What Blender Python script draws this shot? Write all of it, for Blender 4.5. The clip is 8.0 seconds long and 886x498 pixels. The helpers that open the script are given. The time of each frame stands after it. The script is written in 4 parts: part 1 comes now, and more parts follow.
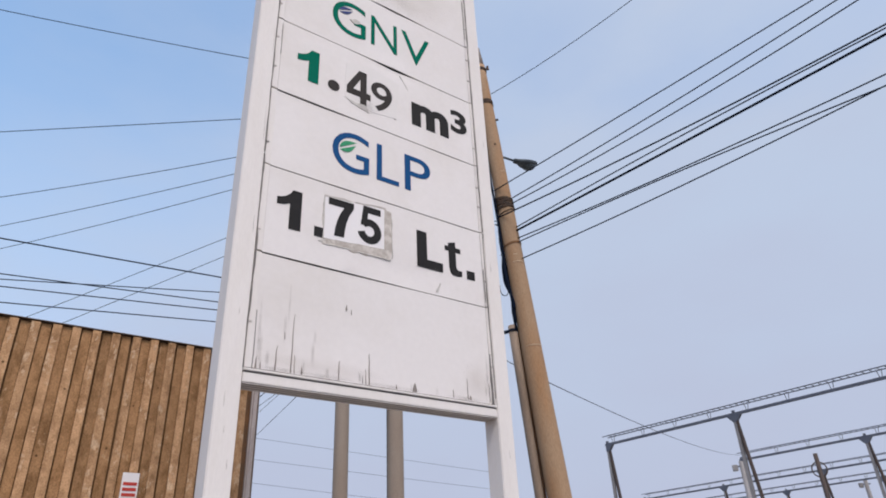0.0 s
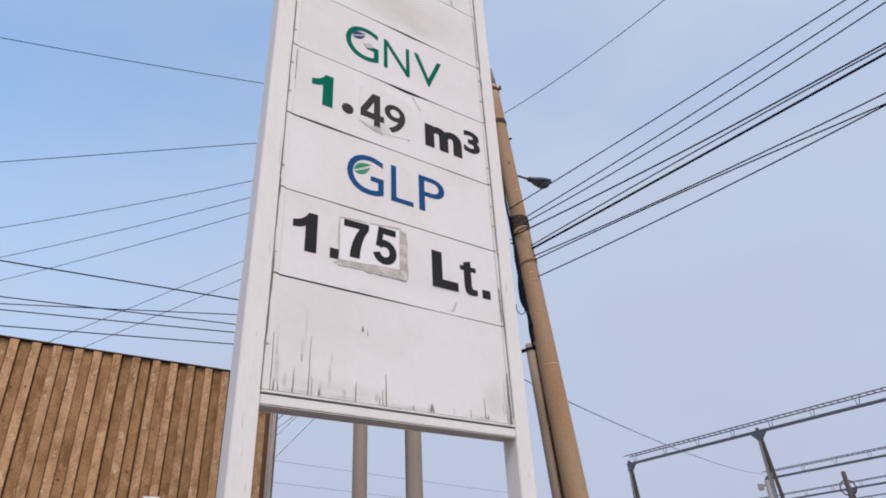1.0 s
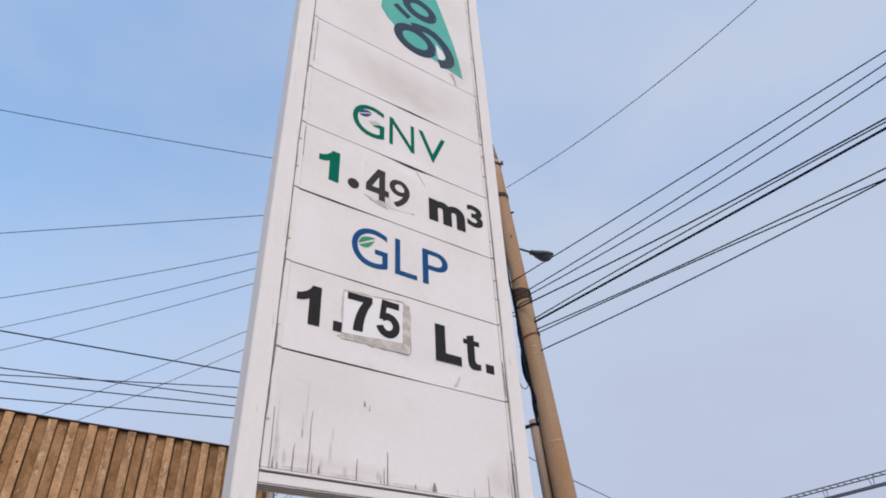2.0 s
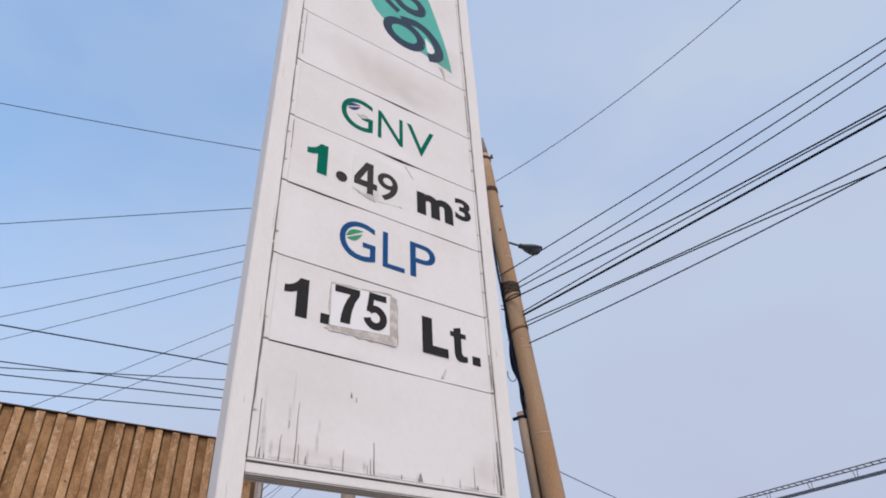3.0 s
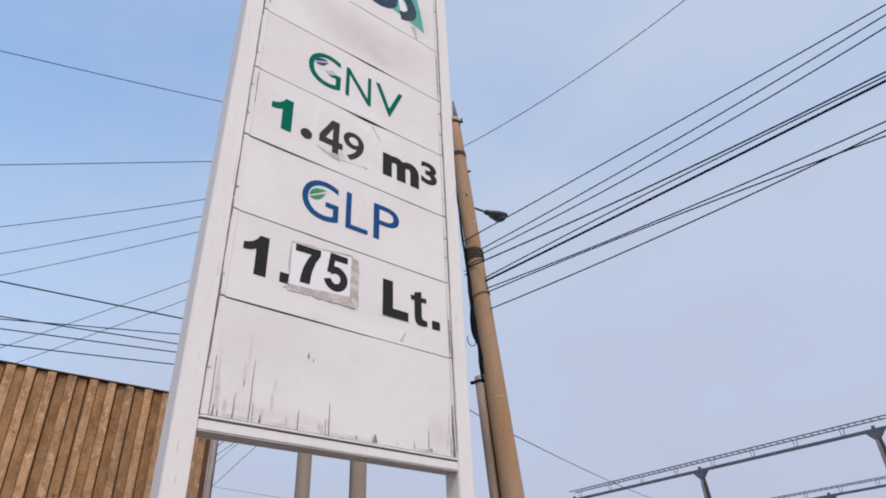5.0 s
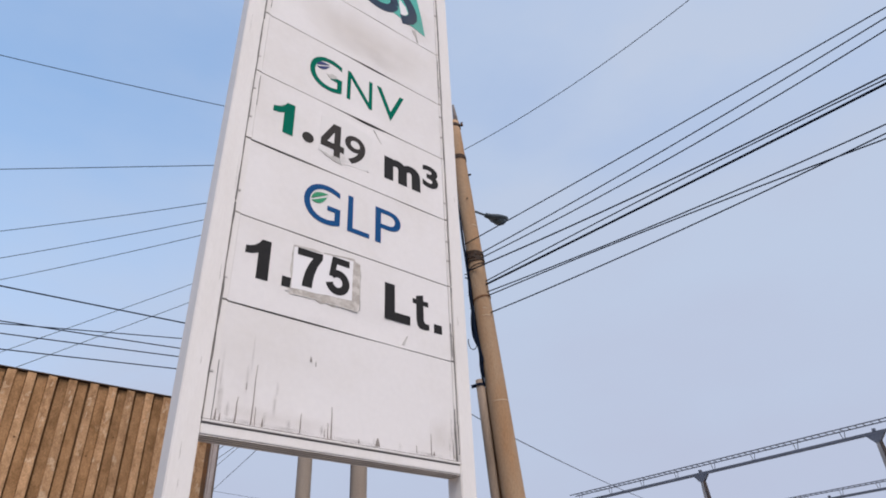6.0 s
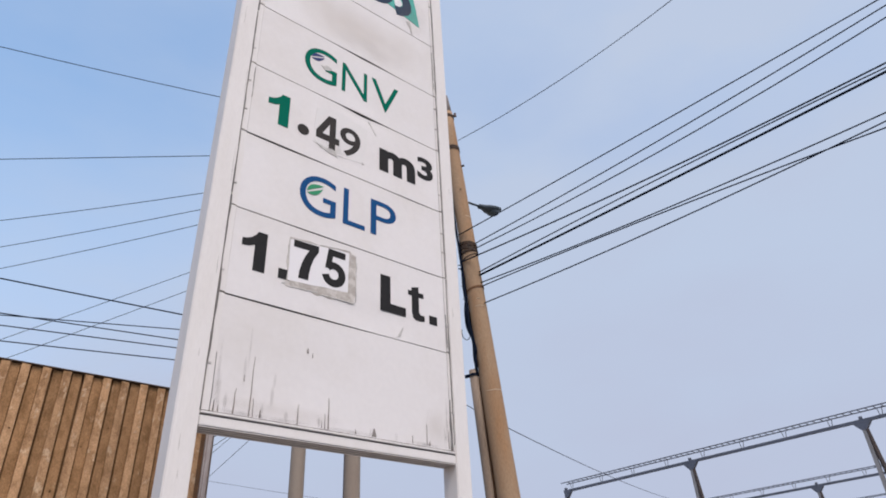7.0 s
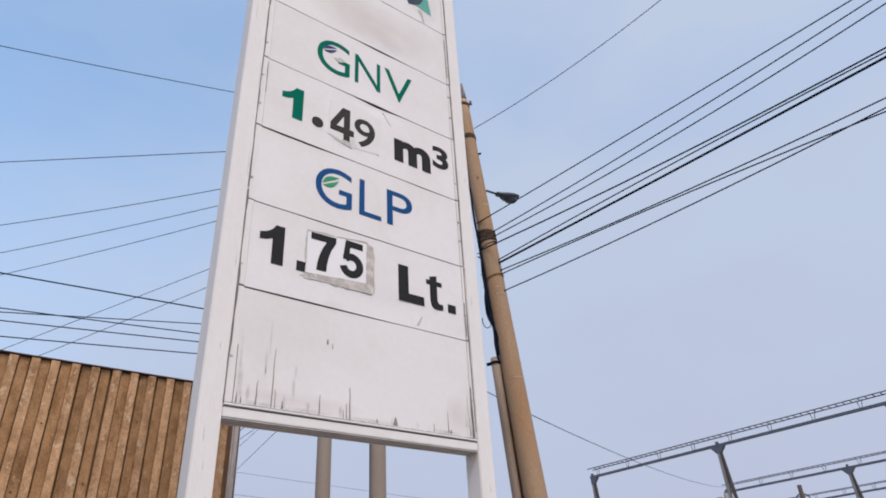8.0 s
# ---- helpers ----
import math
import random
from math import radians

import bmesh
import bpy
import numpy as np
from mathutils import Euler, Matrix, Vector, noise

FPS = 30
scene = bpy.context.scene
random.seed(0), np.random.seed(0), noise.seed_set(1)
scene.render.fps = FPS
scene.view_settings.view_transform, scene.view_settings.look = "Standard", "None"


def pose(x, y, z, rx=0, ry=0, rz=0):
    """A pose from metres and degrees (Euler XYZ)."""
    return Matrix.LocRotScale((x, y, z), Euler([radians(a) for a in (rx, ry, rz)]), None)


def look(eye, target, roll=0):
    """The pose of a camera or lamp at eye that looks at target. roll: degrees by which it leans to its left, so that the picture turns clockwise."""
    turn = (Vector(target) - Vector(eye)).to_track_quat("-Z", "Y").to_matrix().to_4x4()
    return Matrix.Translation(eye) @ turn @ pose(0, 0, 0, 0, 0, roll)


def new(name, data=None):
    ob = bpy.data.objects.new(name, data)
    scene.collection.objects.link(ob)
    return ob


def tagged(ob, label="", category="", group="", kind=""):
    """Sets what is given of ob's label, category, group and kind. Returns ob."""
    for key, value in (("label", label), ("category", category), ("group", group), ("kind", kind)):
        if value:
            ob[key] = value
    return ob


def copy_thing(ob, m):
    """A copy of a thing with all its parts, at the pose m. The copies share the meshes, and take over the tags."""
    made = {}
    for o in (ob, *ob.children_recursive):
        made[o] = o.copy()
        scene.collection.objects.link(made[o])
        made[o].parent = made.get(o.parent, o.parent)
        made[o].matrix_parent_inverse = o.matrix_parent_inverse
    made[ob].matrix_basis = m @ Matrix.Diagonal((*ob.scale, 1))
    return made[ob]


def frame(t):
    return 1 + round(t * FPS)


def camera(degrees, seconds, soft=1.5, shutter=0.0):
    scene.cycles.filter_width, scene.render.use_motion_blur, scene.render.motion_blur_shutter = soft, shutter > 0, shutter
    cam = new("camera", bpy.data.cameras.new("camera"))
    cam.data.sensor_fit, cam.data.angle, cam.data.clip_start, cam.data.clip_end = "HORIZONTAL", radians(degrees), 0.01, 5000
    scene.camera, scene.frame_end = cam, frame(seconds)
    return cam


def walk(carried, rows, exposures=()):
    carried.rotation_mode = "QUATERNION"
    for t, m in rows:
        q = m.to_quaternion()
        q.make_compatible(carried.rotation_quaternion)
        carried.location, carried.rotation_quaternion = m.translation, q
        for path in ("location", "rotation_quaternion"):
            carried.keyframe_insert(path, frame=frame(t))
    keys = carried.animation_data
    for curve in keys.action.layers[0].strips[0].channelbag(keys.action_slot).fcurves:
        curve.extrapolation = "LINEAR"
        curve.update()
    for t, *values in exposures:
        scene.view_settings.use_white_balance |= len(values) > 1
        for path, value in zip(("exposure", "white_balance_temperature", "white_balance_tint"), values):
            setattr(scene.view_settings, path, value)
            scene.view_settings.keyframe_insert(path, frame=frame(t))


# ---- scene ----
cam = camera(67.0, 8.0, soft=1.85)
PATH = [
    (0, (-1.224, -3.532, 1.64), (-0.169, -2.117, 2.579), -2.8),
    (0.5, (-1.229, -3.538, 1.643), (-0.182, -2.134, 2.608), -3.5),
    (1, (-1.225, -3.547, 1.635), (-0.223, -2.128, 2.627), -3.0),
    (1.5, (-1.245, -3.55, 1.653), (-0.298, -2.186, 2.768), -3.6),
    (1.7, (-1.248, -3.55, 1.651), (-0.319, -2.203, 2.802), -2.8),
    (2.8, (-1.237, -3.583, 1.617), (-0.273, -2.287, 2.797), -3.5),
    (3, (-1.238, -3.593, 1.617), (-0.271, -2.277, 2.771), -3.1),
    (3.5, (-1.228, -3.596, 1.626), (-0.22, -2.271, 2.735), -2.4),
    (4, (-1.222, -3.59, 1.634), (-0.183, -2.275, 2.725), -2.2),
    (4.5, (-1.215, -3.587, 1.631), (-0.137, -2.288, 2.704), -1.7),
    (4.7, (-1.21, -3.593, 1.634), (-0.124, -2.288, 2.692), -2.4),
    (5.8, (-1.213, -3.582, 1.639), (-0.14, -2.274, 2.707), -2.6),
    (6, (-1.224, -3.579, 1.639), (-0.144, -2.277, 2.706), -2.7),
    (6.5, (-1.249, -3.586, 1.636), (-0.19, -2.278, 2.716), -2.4),
    (7, (-1.268, -3.591, 1.638), (-0.159, -2.291, 2.678), -3.1),
    (7.5, (-1.247, -3.591, 1.637), (-0.145, -2.278, 2.667), -3.4),
    (8, (-1.245, -3.608, 1.631), (-0.176, -2.256, 2.647), -3.5),
]
EXPOSURE = [(0.0, 0.0), (8.0, 0.0)]
walk(cam, [(t, look(eye, target, roll)) for t, eye, target, roll in PATH], EXPOSURE)

# ---- world and light ----
SUN_ELEV, SUN_TURN = radians(56), radians(196)
world = bpy.data.worlds.new("sky")
scene.world = world
world.use_nodes = True
wn, wl = world.node_tree.nodes, world.node_tree.links
bg = wn["Background"]
bg.inputs["Strength"].default_value = 0.33
sky = wn.new("ShaderNodeTexSky")
sky.sky_type, sky.sun_disc = "NISHITA", False
sky.sun_elevation, sky.sun_rotation = SUN_ELEV, SUN_TURN
sky.air_density, sky.dust_density, sky.ozone_density = 1.0, 2.5, 1.2
coord = wn.new("ShaderNodeTexCoord")
veil_map = wn.new("ShaderNodeMapping")
veil_map.inputs["Scale"].default_value = (1.0, 1.0, 2.2)
veil = wn.new("ShaderNodeTexNoise")
veil.inputs["Scale"].default_value, veil.inputs["Detail"].default_value = 3.4, 6.0
veil_ramp = wn.new("ShaderNodeMapRange")
for key, value in (("From Min", 0.3), ("From Max", 0.7), ("To Min", -0.20), ("To Max", 0.20)):
    veil_ramp.inputs[key].default_value = value
veil_mix = wn.new("ShaderNodeMix")
veil_mix.data_type = "RGBA"
haze_tone = wn.new("ShaderNodeMix")
haze_tone.data_type = "RGBA"
haze_tone.inputs["A"].default_value = (1.51, 1.655, 2.14, 1)
haze_tone.inputs["B"].default_value = (1.55, 1.81, 2.33, 1)
wl.new(coord.outputs["Generated"], veil_map.inputs["Vector"])
wl.new(veil_map.outputs["Vector"], veil.inputs["Vector"])
wl.new(veil.outputs["Fac"], veil_ramp.inputs["Value"])
# the haze thickens towards +x and towards the horizon
split = wn.new("ShaderNodeSeparateXYZ")
wl.new(coord.outputs["Generated"], split.inputs["Vector"])
side_ramp, low_ramp = wn.new("ShaderNodeMapRange"), wn.new("ShaderNodeMapRange")
for node, values in ((side_ramp, (0.02, 0.62, 0.22, 0.98)), (low_ramp, (0.20, 0.62, 0.85, -0.08))):
    for key, value in zip(("From Min", "From Max", "To Min", "To Max"), values):
        node.inputs[key].default_value = value
wl.new(split.outputs["X"], side_ramp.inputs["Value"])
wl.new(split.outputs["Z"], low_ramp.inputs["Value"])
tone_ramp = wn.new("ShaderNodeMapRange")
tone_ramp.inputs["From Min"].default_value, tone_ramp.inputs["From Max"].default_value = 0.05, 0.5
wl.new(split.outputs["Z"], tone_ramp.inputs["Value"])
tone_sum = wn.new("ShaderNodeMath")
tone_sum.operation, tone_sum.use_clamp = "MULTIPLY_ADD", True
tone_sum.inputs[1].default_value = 1.6
wl.new(veil_ramp.outputs["Result"], tone_sum.inputs[0])
wl.new(tone_ramp.outputs["Result"], tone_sum.inputs[2])
wl.new(tone_sum.outputs["Value"], haze_tone.inputs["Factor"])
wl.new(haze_tone.outputs["Result"], veil_mix.inputs["B"])
sum_a, sum_b = wn.new("ShaderNodeMath"), wn.new("ShaderNodeMath")
sum_b.use_clamp = True
wl.new(side_ramp.outputs["Result"], sum_a.inputs[0])
wl.new(low_ramp.outputs["Result"], sum_a.inputs[1])
wl.new(sum_a.outputs["Value"], sum_b.inputs[0])
wl.new(veil_ramp.outputs["Result"], sum_b.inputs[1])
wl.new(sum_b.outputs["Value"], veil_mix.inputs["Factor"])
blue = wn.new("ShaderNodeMix")
blue.data_type, blue.blend_type = "RGBA", "MULTIPLY"
blue.inputs["Factor"].default_value, blue.inputs["B"].default_value = 1.0, (0.965, 1.01, 0.96, 1)
wl.new(sky.outputs["Color"], blue.inputs["A"])
wl.new(blue.outputs["Result"], veil_mix.inputs["A"])
wl.new(veil_mix.outputs["Result"], bg.inputs["Color"])

sun = new("sun", bpy.data.lights.new("sun", "SUN"))
sun.data.energy, sun.data.angle, sun.data.color = 1.56, radians(14), (1.0, 0.835, 0.76)
sun_way = Vector((math.sin(SUN_TURN) * math.cos(SUN_ELEV), math.cos(SUN_TURN) * math.cos(SUN_ELEV), math.sin(SUN_ELEV)))
sun.matrix_world = look(sun_way * 50, (0, 0, 0))


# ---- materials ----
def material(name, base, rough=0.6, metal=0.0, stain=None, stain_amount=0.4, stain_scale=2.0, grain=60.0,
             grain_amount=0.12, bump=0.15, stretch=(1, 1, 1), vary=0.0, shine=0.18, fleck=None, fleck_from=0.62, fleck_scale=4.0):
    """Base colour with large stains, fine grain, bump and a little change from piece to piece."""
    m = bpy.data.materials.new(name)
    m.use_nodes = True
    n, l = m.node_tree.nodes, m.node_tree.links
    p = n["Principled BSDF"]
    p.inputs["Metallic"].default_value, p.inputs["Specular IOR Level"].default_value = metal, shine
    tc = n.new("ShaderNodeTexCoord")
    mp = n.new("ShaderNodeMapping")
    mp.inputs["Scale"].default_value = stretch
    l.new(tc.outputs["Object"], mp.inputs["Vector"])
    if vary:
        piece, shift = n.new("ShaderNodeObjectInfo"), n.new("ShaderNodeVectorMath")
        shift.operation = "SCALE"
        shift.inputs[0].default_value = (13.0, 7.0, 29.0)
        l.new(piece.outputs["Random"], shift.inputs["Scale"])
        l.new(shift.outputs["Vector"], mp.inputs["Location"])
    big, fine = n.new("ShaderNodeTexNoise"), n.new("ShaderNodeTexNoise")
    big.inputs["Scale"].default_value, big.inputs["Detail"].default_value, big.inputs["Roughness"].default_value = stain_scale, 8, 0.65
    fine.inputs["Scale"].default_value, fine.inputs["Detail"].default_value = grain, 4
    l.new(mp.outputs["Vector"], big.inputs["Vector"])
    l.new(mp.outputs["Vector"], fine.inputs["Vector"])
    ramp = n.new("ShaderNodeMapRange")
    for key, value in (("From Min", 0.42), ("From Max", 0.72), ("To Min", 0.0), ("To Max", stain_amount)):
        ramp.inputs[key].default_value = value
    l.new(big.outputs["Fac"], ramp.inputs["Value"])
    mix = n.new("ShaderNodeMix")
    mix.data_type = "RGBA"
    mix.inputs["A"].default_value = (*base, 1)
    mix.inputs["B"].default_value = (*(stain or [c * 0.55 for c in base]), 1)
    l.new(ramp.outputs["Result"], mix.inputs["Factor"])
    tone = n.new("ShaderNodeMapRange")
    for key, value in (("From Min", 0.25), ("From Max", 0.75), ("To Min", 1 - grain_amount), ("To Max", 1 + grain_amount)):
        tone.inputs[key].default_value = value
    l.new(fine.outputs["Fac"], tone.inputs["Value"])
    hsv = n.new("ShaderNodeHueSaturation")
    colour = mix.outputs["Result"]
    if fleck:
        spots, edge, over = n.new("ShaderNodeTexNoise"), n.new("ShaderNodeMapRange"), n.new("ShaderNodeMix")
        spots.inputs["Scale"].default_value, spots.inputs["Detail"].default_value, spots.inputs["Roughness"].default_value = fleck_scale, 6, 0.7
        for key, value in (("From Min", fleck_from), ("From Max", fleck_from + 0.07), ("To Max", 0.85)):
            edge.inputs[key].default_value = value
        over.data_type = "RGBA"
        over.inputs["B"].default_value = (*fleck, 1)
        l.new(mp.outputs["Vector"], spots.inputs["Vector"])
        l.new(spots.outputs["Fac"], edge.inputs["Value"])
        l.new(edge.outputs["Result"], over.inputs["Factor"])
        l.new(colour, over.inputs["A"])
        colour = over.outputs["Result"]
    l.new(colour, hsv.inputs["Color"])
    last = tone.outputs["Result"]
    if vary:
        info, add = n.new("ShaderNodeObjectInfo"), n.new("ShaderNodeMath")
        span = n.new("ShaderNodeMapRange")
        span.inputs["To Min"].default_value, span.inputs["To Max"].default_value = 1 - vary, 1 + vary
        l.new(info.outputs["Random"], span.inputs["Value"])
        add.operation = "MULTIPLY"
        l.new(last, add.inputs[0])
        l.new(span.outputs["Result"], add.inputs[1])
        last = add.outputs["Value"]
    l.new(last, hsv.inputs["Value"])
    l.new(hsv.outputs["Color"], p.inputs["Base Color"])
    rr = n.new("ShaderNodeMapRange")
    rr.inputs["To Min"].default_value, rr.inputs["To Max"].default_value = max(rough - 0.12, 0.05), min(rough + 0.12, 1)
    l.new(big.outputs["Fac"], rr.inputs["Value"])
    l.new(rr.outputs["Result"], p.inputs["Roughness"])
    if bump:
        b = n.new("ShaderNodeBump")
        b.inputs["Strength"].default_value, b.inputs["Distance"].default_value = bump, 0.004
        l.new(fine.outputs["Fac"], b.inputs["Height"])
        l.new(b.outputs["Normal"], p.inputs["Normal"])
    return m


M_PANEL = material("white_panel", (0.668, 0.640, 0.645), 0.7, stain=(0.57, 0.53, 0.50), stain_amount=0.5, stain_scale=1.1, grain=25, grain_amount=0.02, bump=0.03, vary=0.02)
M_FRAME = material("white_frame_paint", (0.67, 0.64, 0.635), 0.7, stain=(0.60, 0.56, 0.53), stain_amount=0.4, stain_scale=2.2, grain=40, grain_amount=0.03, bump=0.1, stretch=(3, 3, 0.6), fleck=(0.45, 0.41, 0.38), fleck_from=0.73, fleck_scale=5)
M_BACK = material("dark_backing", (0.03, 0.03, 0.032), 0.8)
M_FLUTE = material("pale_fluted_metal", (0.64, 0.60, 0.60), 0.6)
M_CLIP = material("dull_clip", (0.46, 0.43, 0.42), 0.7)
M_SEAM = material("grime_and_slot_shade", (0.16, 0.15, 0.145), 0.7)
M_GREEN = material("green_vinyl", (0.002, 0.125, 0.083), 0.85, shine=0.04, stain_amount=0.15, grain_amount=0.05, bump=0.03)
M_BLACK = material("black_vinyl", (0.015, 0.0145, 0.016), 0.8, stain=(0.04, 0.038, 0.038), stain_amount=0.3, stain_scale=6, grain_amount=0.1, bump=0.03)
M_FADED = material("faded_black_vinyl", (0.03, 0.026, 0.025), 0.8, stain=(0.06, 0.052, 0.05), stain_amount=0.4, stain_scale=8, bump=0.03)
M_BLUE = material("blue_vinyl", (0.011, 0.068, 0.195), 0.85, shine=0.08, stain_amount=0.15, bump=0.03)
M_NAVY = material("navy_vinyl", (0.02, 0.04, 0.075), 0.75, stain_amount=0.15, bump=0.03)
M_INDIGO = material("indigo_vinyl", (0.035, 0.052, 0.16), 0.75, bump=0.03)
M_LEAF = material("leaf_green_vinyl", (0.04, 0.26, 0.13), 0.75, bump=0.03)
M_TEAL = material("teal_vinyl", (0.07, 0.36, 0.31), 0.75, stain=(0.14, 0.44, 0.40), stain_amount=0.5, stain_scale=3, bump=0.03)
M_WHITE = material("white_sticker", (0.70, 0.68, 0.70), 0.6, stain_amount=0.03, grain_amount=0.01, bump=0)
M_OLDWHITE = material("worn_white_sticker", (0.655, 0.63, 0.63), 0.7, stain=(0.61, 0.585, 0.57), stain_amount=0.3, stain_scale=3, grain_amount=0.02, bump=0)
M_GLUE = material("adhesive_residue", (0.36, 0.325, 0.30), 0.8, stain=(0.58, 0.54, 0.51), stain_amount=0.8, stain_scale=9, grain=80, grain_amount=0.08, bump=0, fleck=(0.55, 0.515, 0.49), fleck_from=0.5, fleck_scale=11)
M_SMUDGE = material("grey_smudge", (0.42, 0.40, 0.39), 0.8, stain=(0.62, 0.60, 0.58), stain_amount=0.8, stain_scale=14)
M_RUSTLINE = material("peeling_dark_streak", (0.23, 0.205, 0.195), 0.8, stain=(0.3, 0.27, 0.25), stain_amount=0.6, stain_scale=20)
M_POLE = material("weathered_concrete_pole", (0.315, 0.212, 0.135), 0.85, stain=(0.29, 0.150, 0.070), stain_amount=0.85, stain_scale=1.5, grain=45, grain_amount=0.14, bump=0.3, stretch=(2, 2, 0.5), fleck=(0.40, 0.29, 0.20), fleck_from=0.63, fleck_scale=5)
M_CONDUIT = material("riser_pipe", (0.225, 0.172, 0.135), 0.8, stain=(0.15, 0.11, 0.08), stain_amount=0.6, stain_scale=3, bump=0.2, stretch=(2, 2, 0.5))
M_POST = material("concrete_post", (0.255, 0.21, 0.175), 0.85, stain=(0.20, 0.145, 0.115), stain_amount=0.6, stain_scale=1.2, bump=0.2, stretch=(2, 2, 0.5))
M_CABLE = material("black_cable", (0.007, 0.012, 0.026), 0.8, shine=0.06, grain_amount=0.05, bump=0)
# grey of the slack cable; on far lines it carries painted distance haze
M_CABLE_FAR = material("grey_and_hazed_cable", (0.10, 0.11, 0.14), 0.8, shine=0.06, grain_amount=0.05, bump=0)
M_BAND = material("rusty_band", (0.042, 0.032, 0.027), 0.8, metal=0.2, stain=(0.10, 0.05, 0.028), stain_amount=0.6, stain_scale=12)
M_LAMP = material("grey_lamp_housing", (0.062, 0.076, 0.090), 0.5, metal=0.2, stain_amount=0.3, stain_scale=8)
M_LENS = material("lamp_bowl", (0.075, 0.095, 0.11), 0.25, grain_amount=0.02, bump=0)
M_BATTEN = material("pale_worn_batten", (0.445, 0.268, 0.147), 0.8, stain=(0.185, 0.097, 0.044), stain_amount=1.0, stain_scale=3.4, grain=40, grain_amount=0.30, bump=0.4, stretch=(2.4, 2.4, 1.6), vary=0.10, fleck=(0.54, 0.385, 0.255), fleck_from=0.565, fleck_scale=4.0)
# browner than the battens, with the shade of the recess put into the colour
M_BOARD = material("shaded_brown_board", (0.335, 0.190, 0.094), 0.8, stain=(0.150, 0.079, 0.034), stain_amount=1.0, stain_scale=3.0, grain=40, grain_amount=0.30, bump=0.4, stretch=(2.4, 2.4, 1.4), vary=0.14, fleck=(0.44, 0.295, 0.178), fleck_from=0.60, fleck_scale=3.8)
M_KNOT = material("dark_knot", (0.10, 0.055, 0.028), 0.9, stain=(0.16, 0.085, 0.04), stain_amount=0.7, stain_scale=30)
M_RODGREY = material("grey_zinc_rod", (0.16, 0.135, 0.13), 0.7, metal=0.2, stain=(0.10, 0.07, 0.055), stain_amount=0.6, stain_scale=9)
M_CHIP = material("pale_weathered_patch", (0.50, 0.355, 0.235), 0.85, stain=(0.34, 0.205, 0.11), stain_amount=0.95, stain_scale=22, grain=60, grain_amount=0.2)
M_SCORE = material("pale_scored_concrete", (0.62, 0.49, 0.37), 0.9, stain_amount=0.3, stain_scale=20)
M_RUSTBAND = material("orange_rust_band", (0.17, 0.082, 0.040), 0.8, stain=(0.09, 0.045, 0.025), stain_amount=0.6, stain_scale=20)
# dark brown that paints the shadow line seen in each batten gap
M_GAP = material("gap_shade_brown", (0.11, 0.062, 0.032), 0.9, stain_amount=0.4)
M_CAP = material("dark_cap_rail", (0.13, 0.09, 0.065), 0.7, stain_amount=0.5)
M_ENDEDGE = material("grey_steel_corner", (0.42, 0.37, 0.36), 0.6, stain=(0.22, 0.165, 0.14), stain_amount=0.6, stain_scale=4, stretch=(2, 2, 0.5))
# rust brown, darkened to carry the shade of a narrow gap
M_ENDPOST = material("rust_and_gap_shade", (0.105, 0.062, 0.038), 0.8, stain=(0.19, 0.085, 0.035), stain_amount=0.8, stain_scale=4)
M_STEEL = material("galvanised_steel", (0.125, 0.135, 0.170), 0.6, metal=0.2, stain=(0.10, 0.105, 0.125), stain_amount=0.6, stain_scale=1.5)
M_STEEL_DARK = material("dark_steel", (0.065, 0.052, 0.050), 0.7, metal=0.2, stain=(0.12, 0.085, 0.07), stain_amount=0.5)
M_CONC = material("grey_concrete", (0.25, 0.24, 0.245), 0.85, stain_amount=0.5)
M_GROUND = material("dusty_ground", (0.23, 0.205, 0.175), 0.95, stain=(0.15, 0.135, 0.12), stain_amount=0.6, stain_scale=0.3, grain=12, grain_amount=0.2, bump=0.5)
M_CERAMIC = material("brown_insulator", (0.12, 0.06, 0.035), 0.25, grain_amount=0.03, bump=0)
M_RED = material("red_paint", (0.45, 0.05, 0.04), 0.5, stain_amount=0.3)


def grime(name, tone, strength, grain_scale):
    """A soft film of dirt that thins out towards its rim."""
    m = bpy.data.materials.new(name)
    m.use_nodes = True
    n, l = m.node_tree.nodes, m.node_tree.links
    p = n["Principled BSDF"]
    p.inputs["Base Color"].default_value, p.inputs["Roughness"].default_value = (*tone, 1), 0.9
    p.inputs["Specular IOR Level"].default_value = 0.05
    tc, mp, ball, spots, mul = n.new("ShaderNodeTexCoord"), n.new("ShaderNodeMapping"), n.new("ShaderNodeTexGradient"), n.new("ShaderNodeTexNoise"), n.new("ShaderNodeMath")
    ball.gradient_type = "SPHERICAL"
    mp.inputs["Location"].default_value, mp.inputs["Scale"].default_value = (-1, 0, -1), (2, 0, 2)
    spots.inputs["Scale"].default_value, spots.inputs["Detail"].default_value = grain_scale, 6
    span = n.new("ShaderNodeMapRange")
    for key, value in (("From Min", 0.3), ("From Max", 0.7), ("To Min", 0.3 * strength), ("To Max", 1.5 * strength)):
        span.inputs[key].default_value = value
    mul.operation = "MULTIPLY"
    l.new(tc.outputs["Generated"], mp.inputs["Vector"])
    l.new(mp.outputs["Vector"], ball.inputs["Vector"])
    l.new(tc.outputs["Object"], spots.inputs["Vector"])
    l.new(spots.outputs["Fac"], span.inputs["Value"])
    l.new(ball.outputs["Fac"], mul.inputs[0])
    l.new(span.outputs["Result"], mul.inputs[1])
    l.new(mul.outputs["Value"], p.inputs["Alpha"])
    return m


M_GRIME = grime("grey_brown_grime", (0.20, 0.165, 0.14), 0.075, 4)
M_RUN = grime("dirty_run", (0.17, 0.135, 0.115), 0.21, 14)
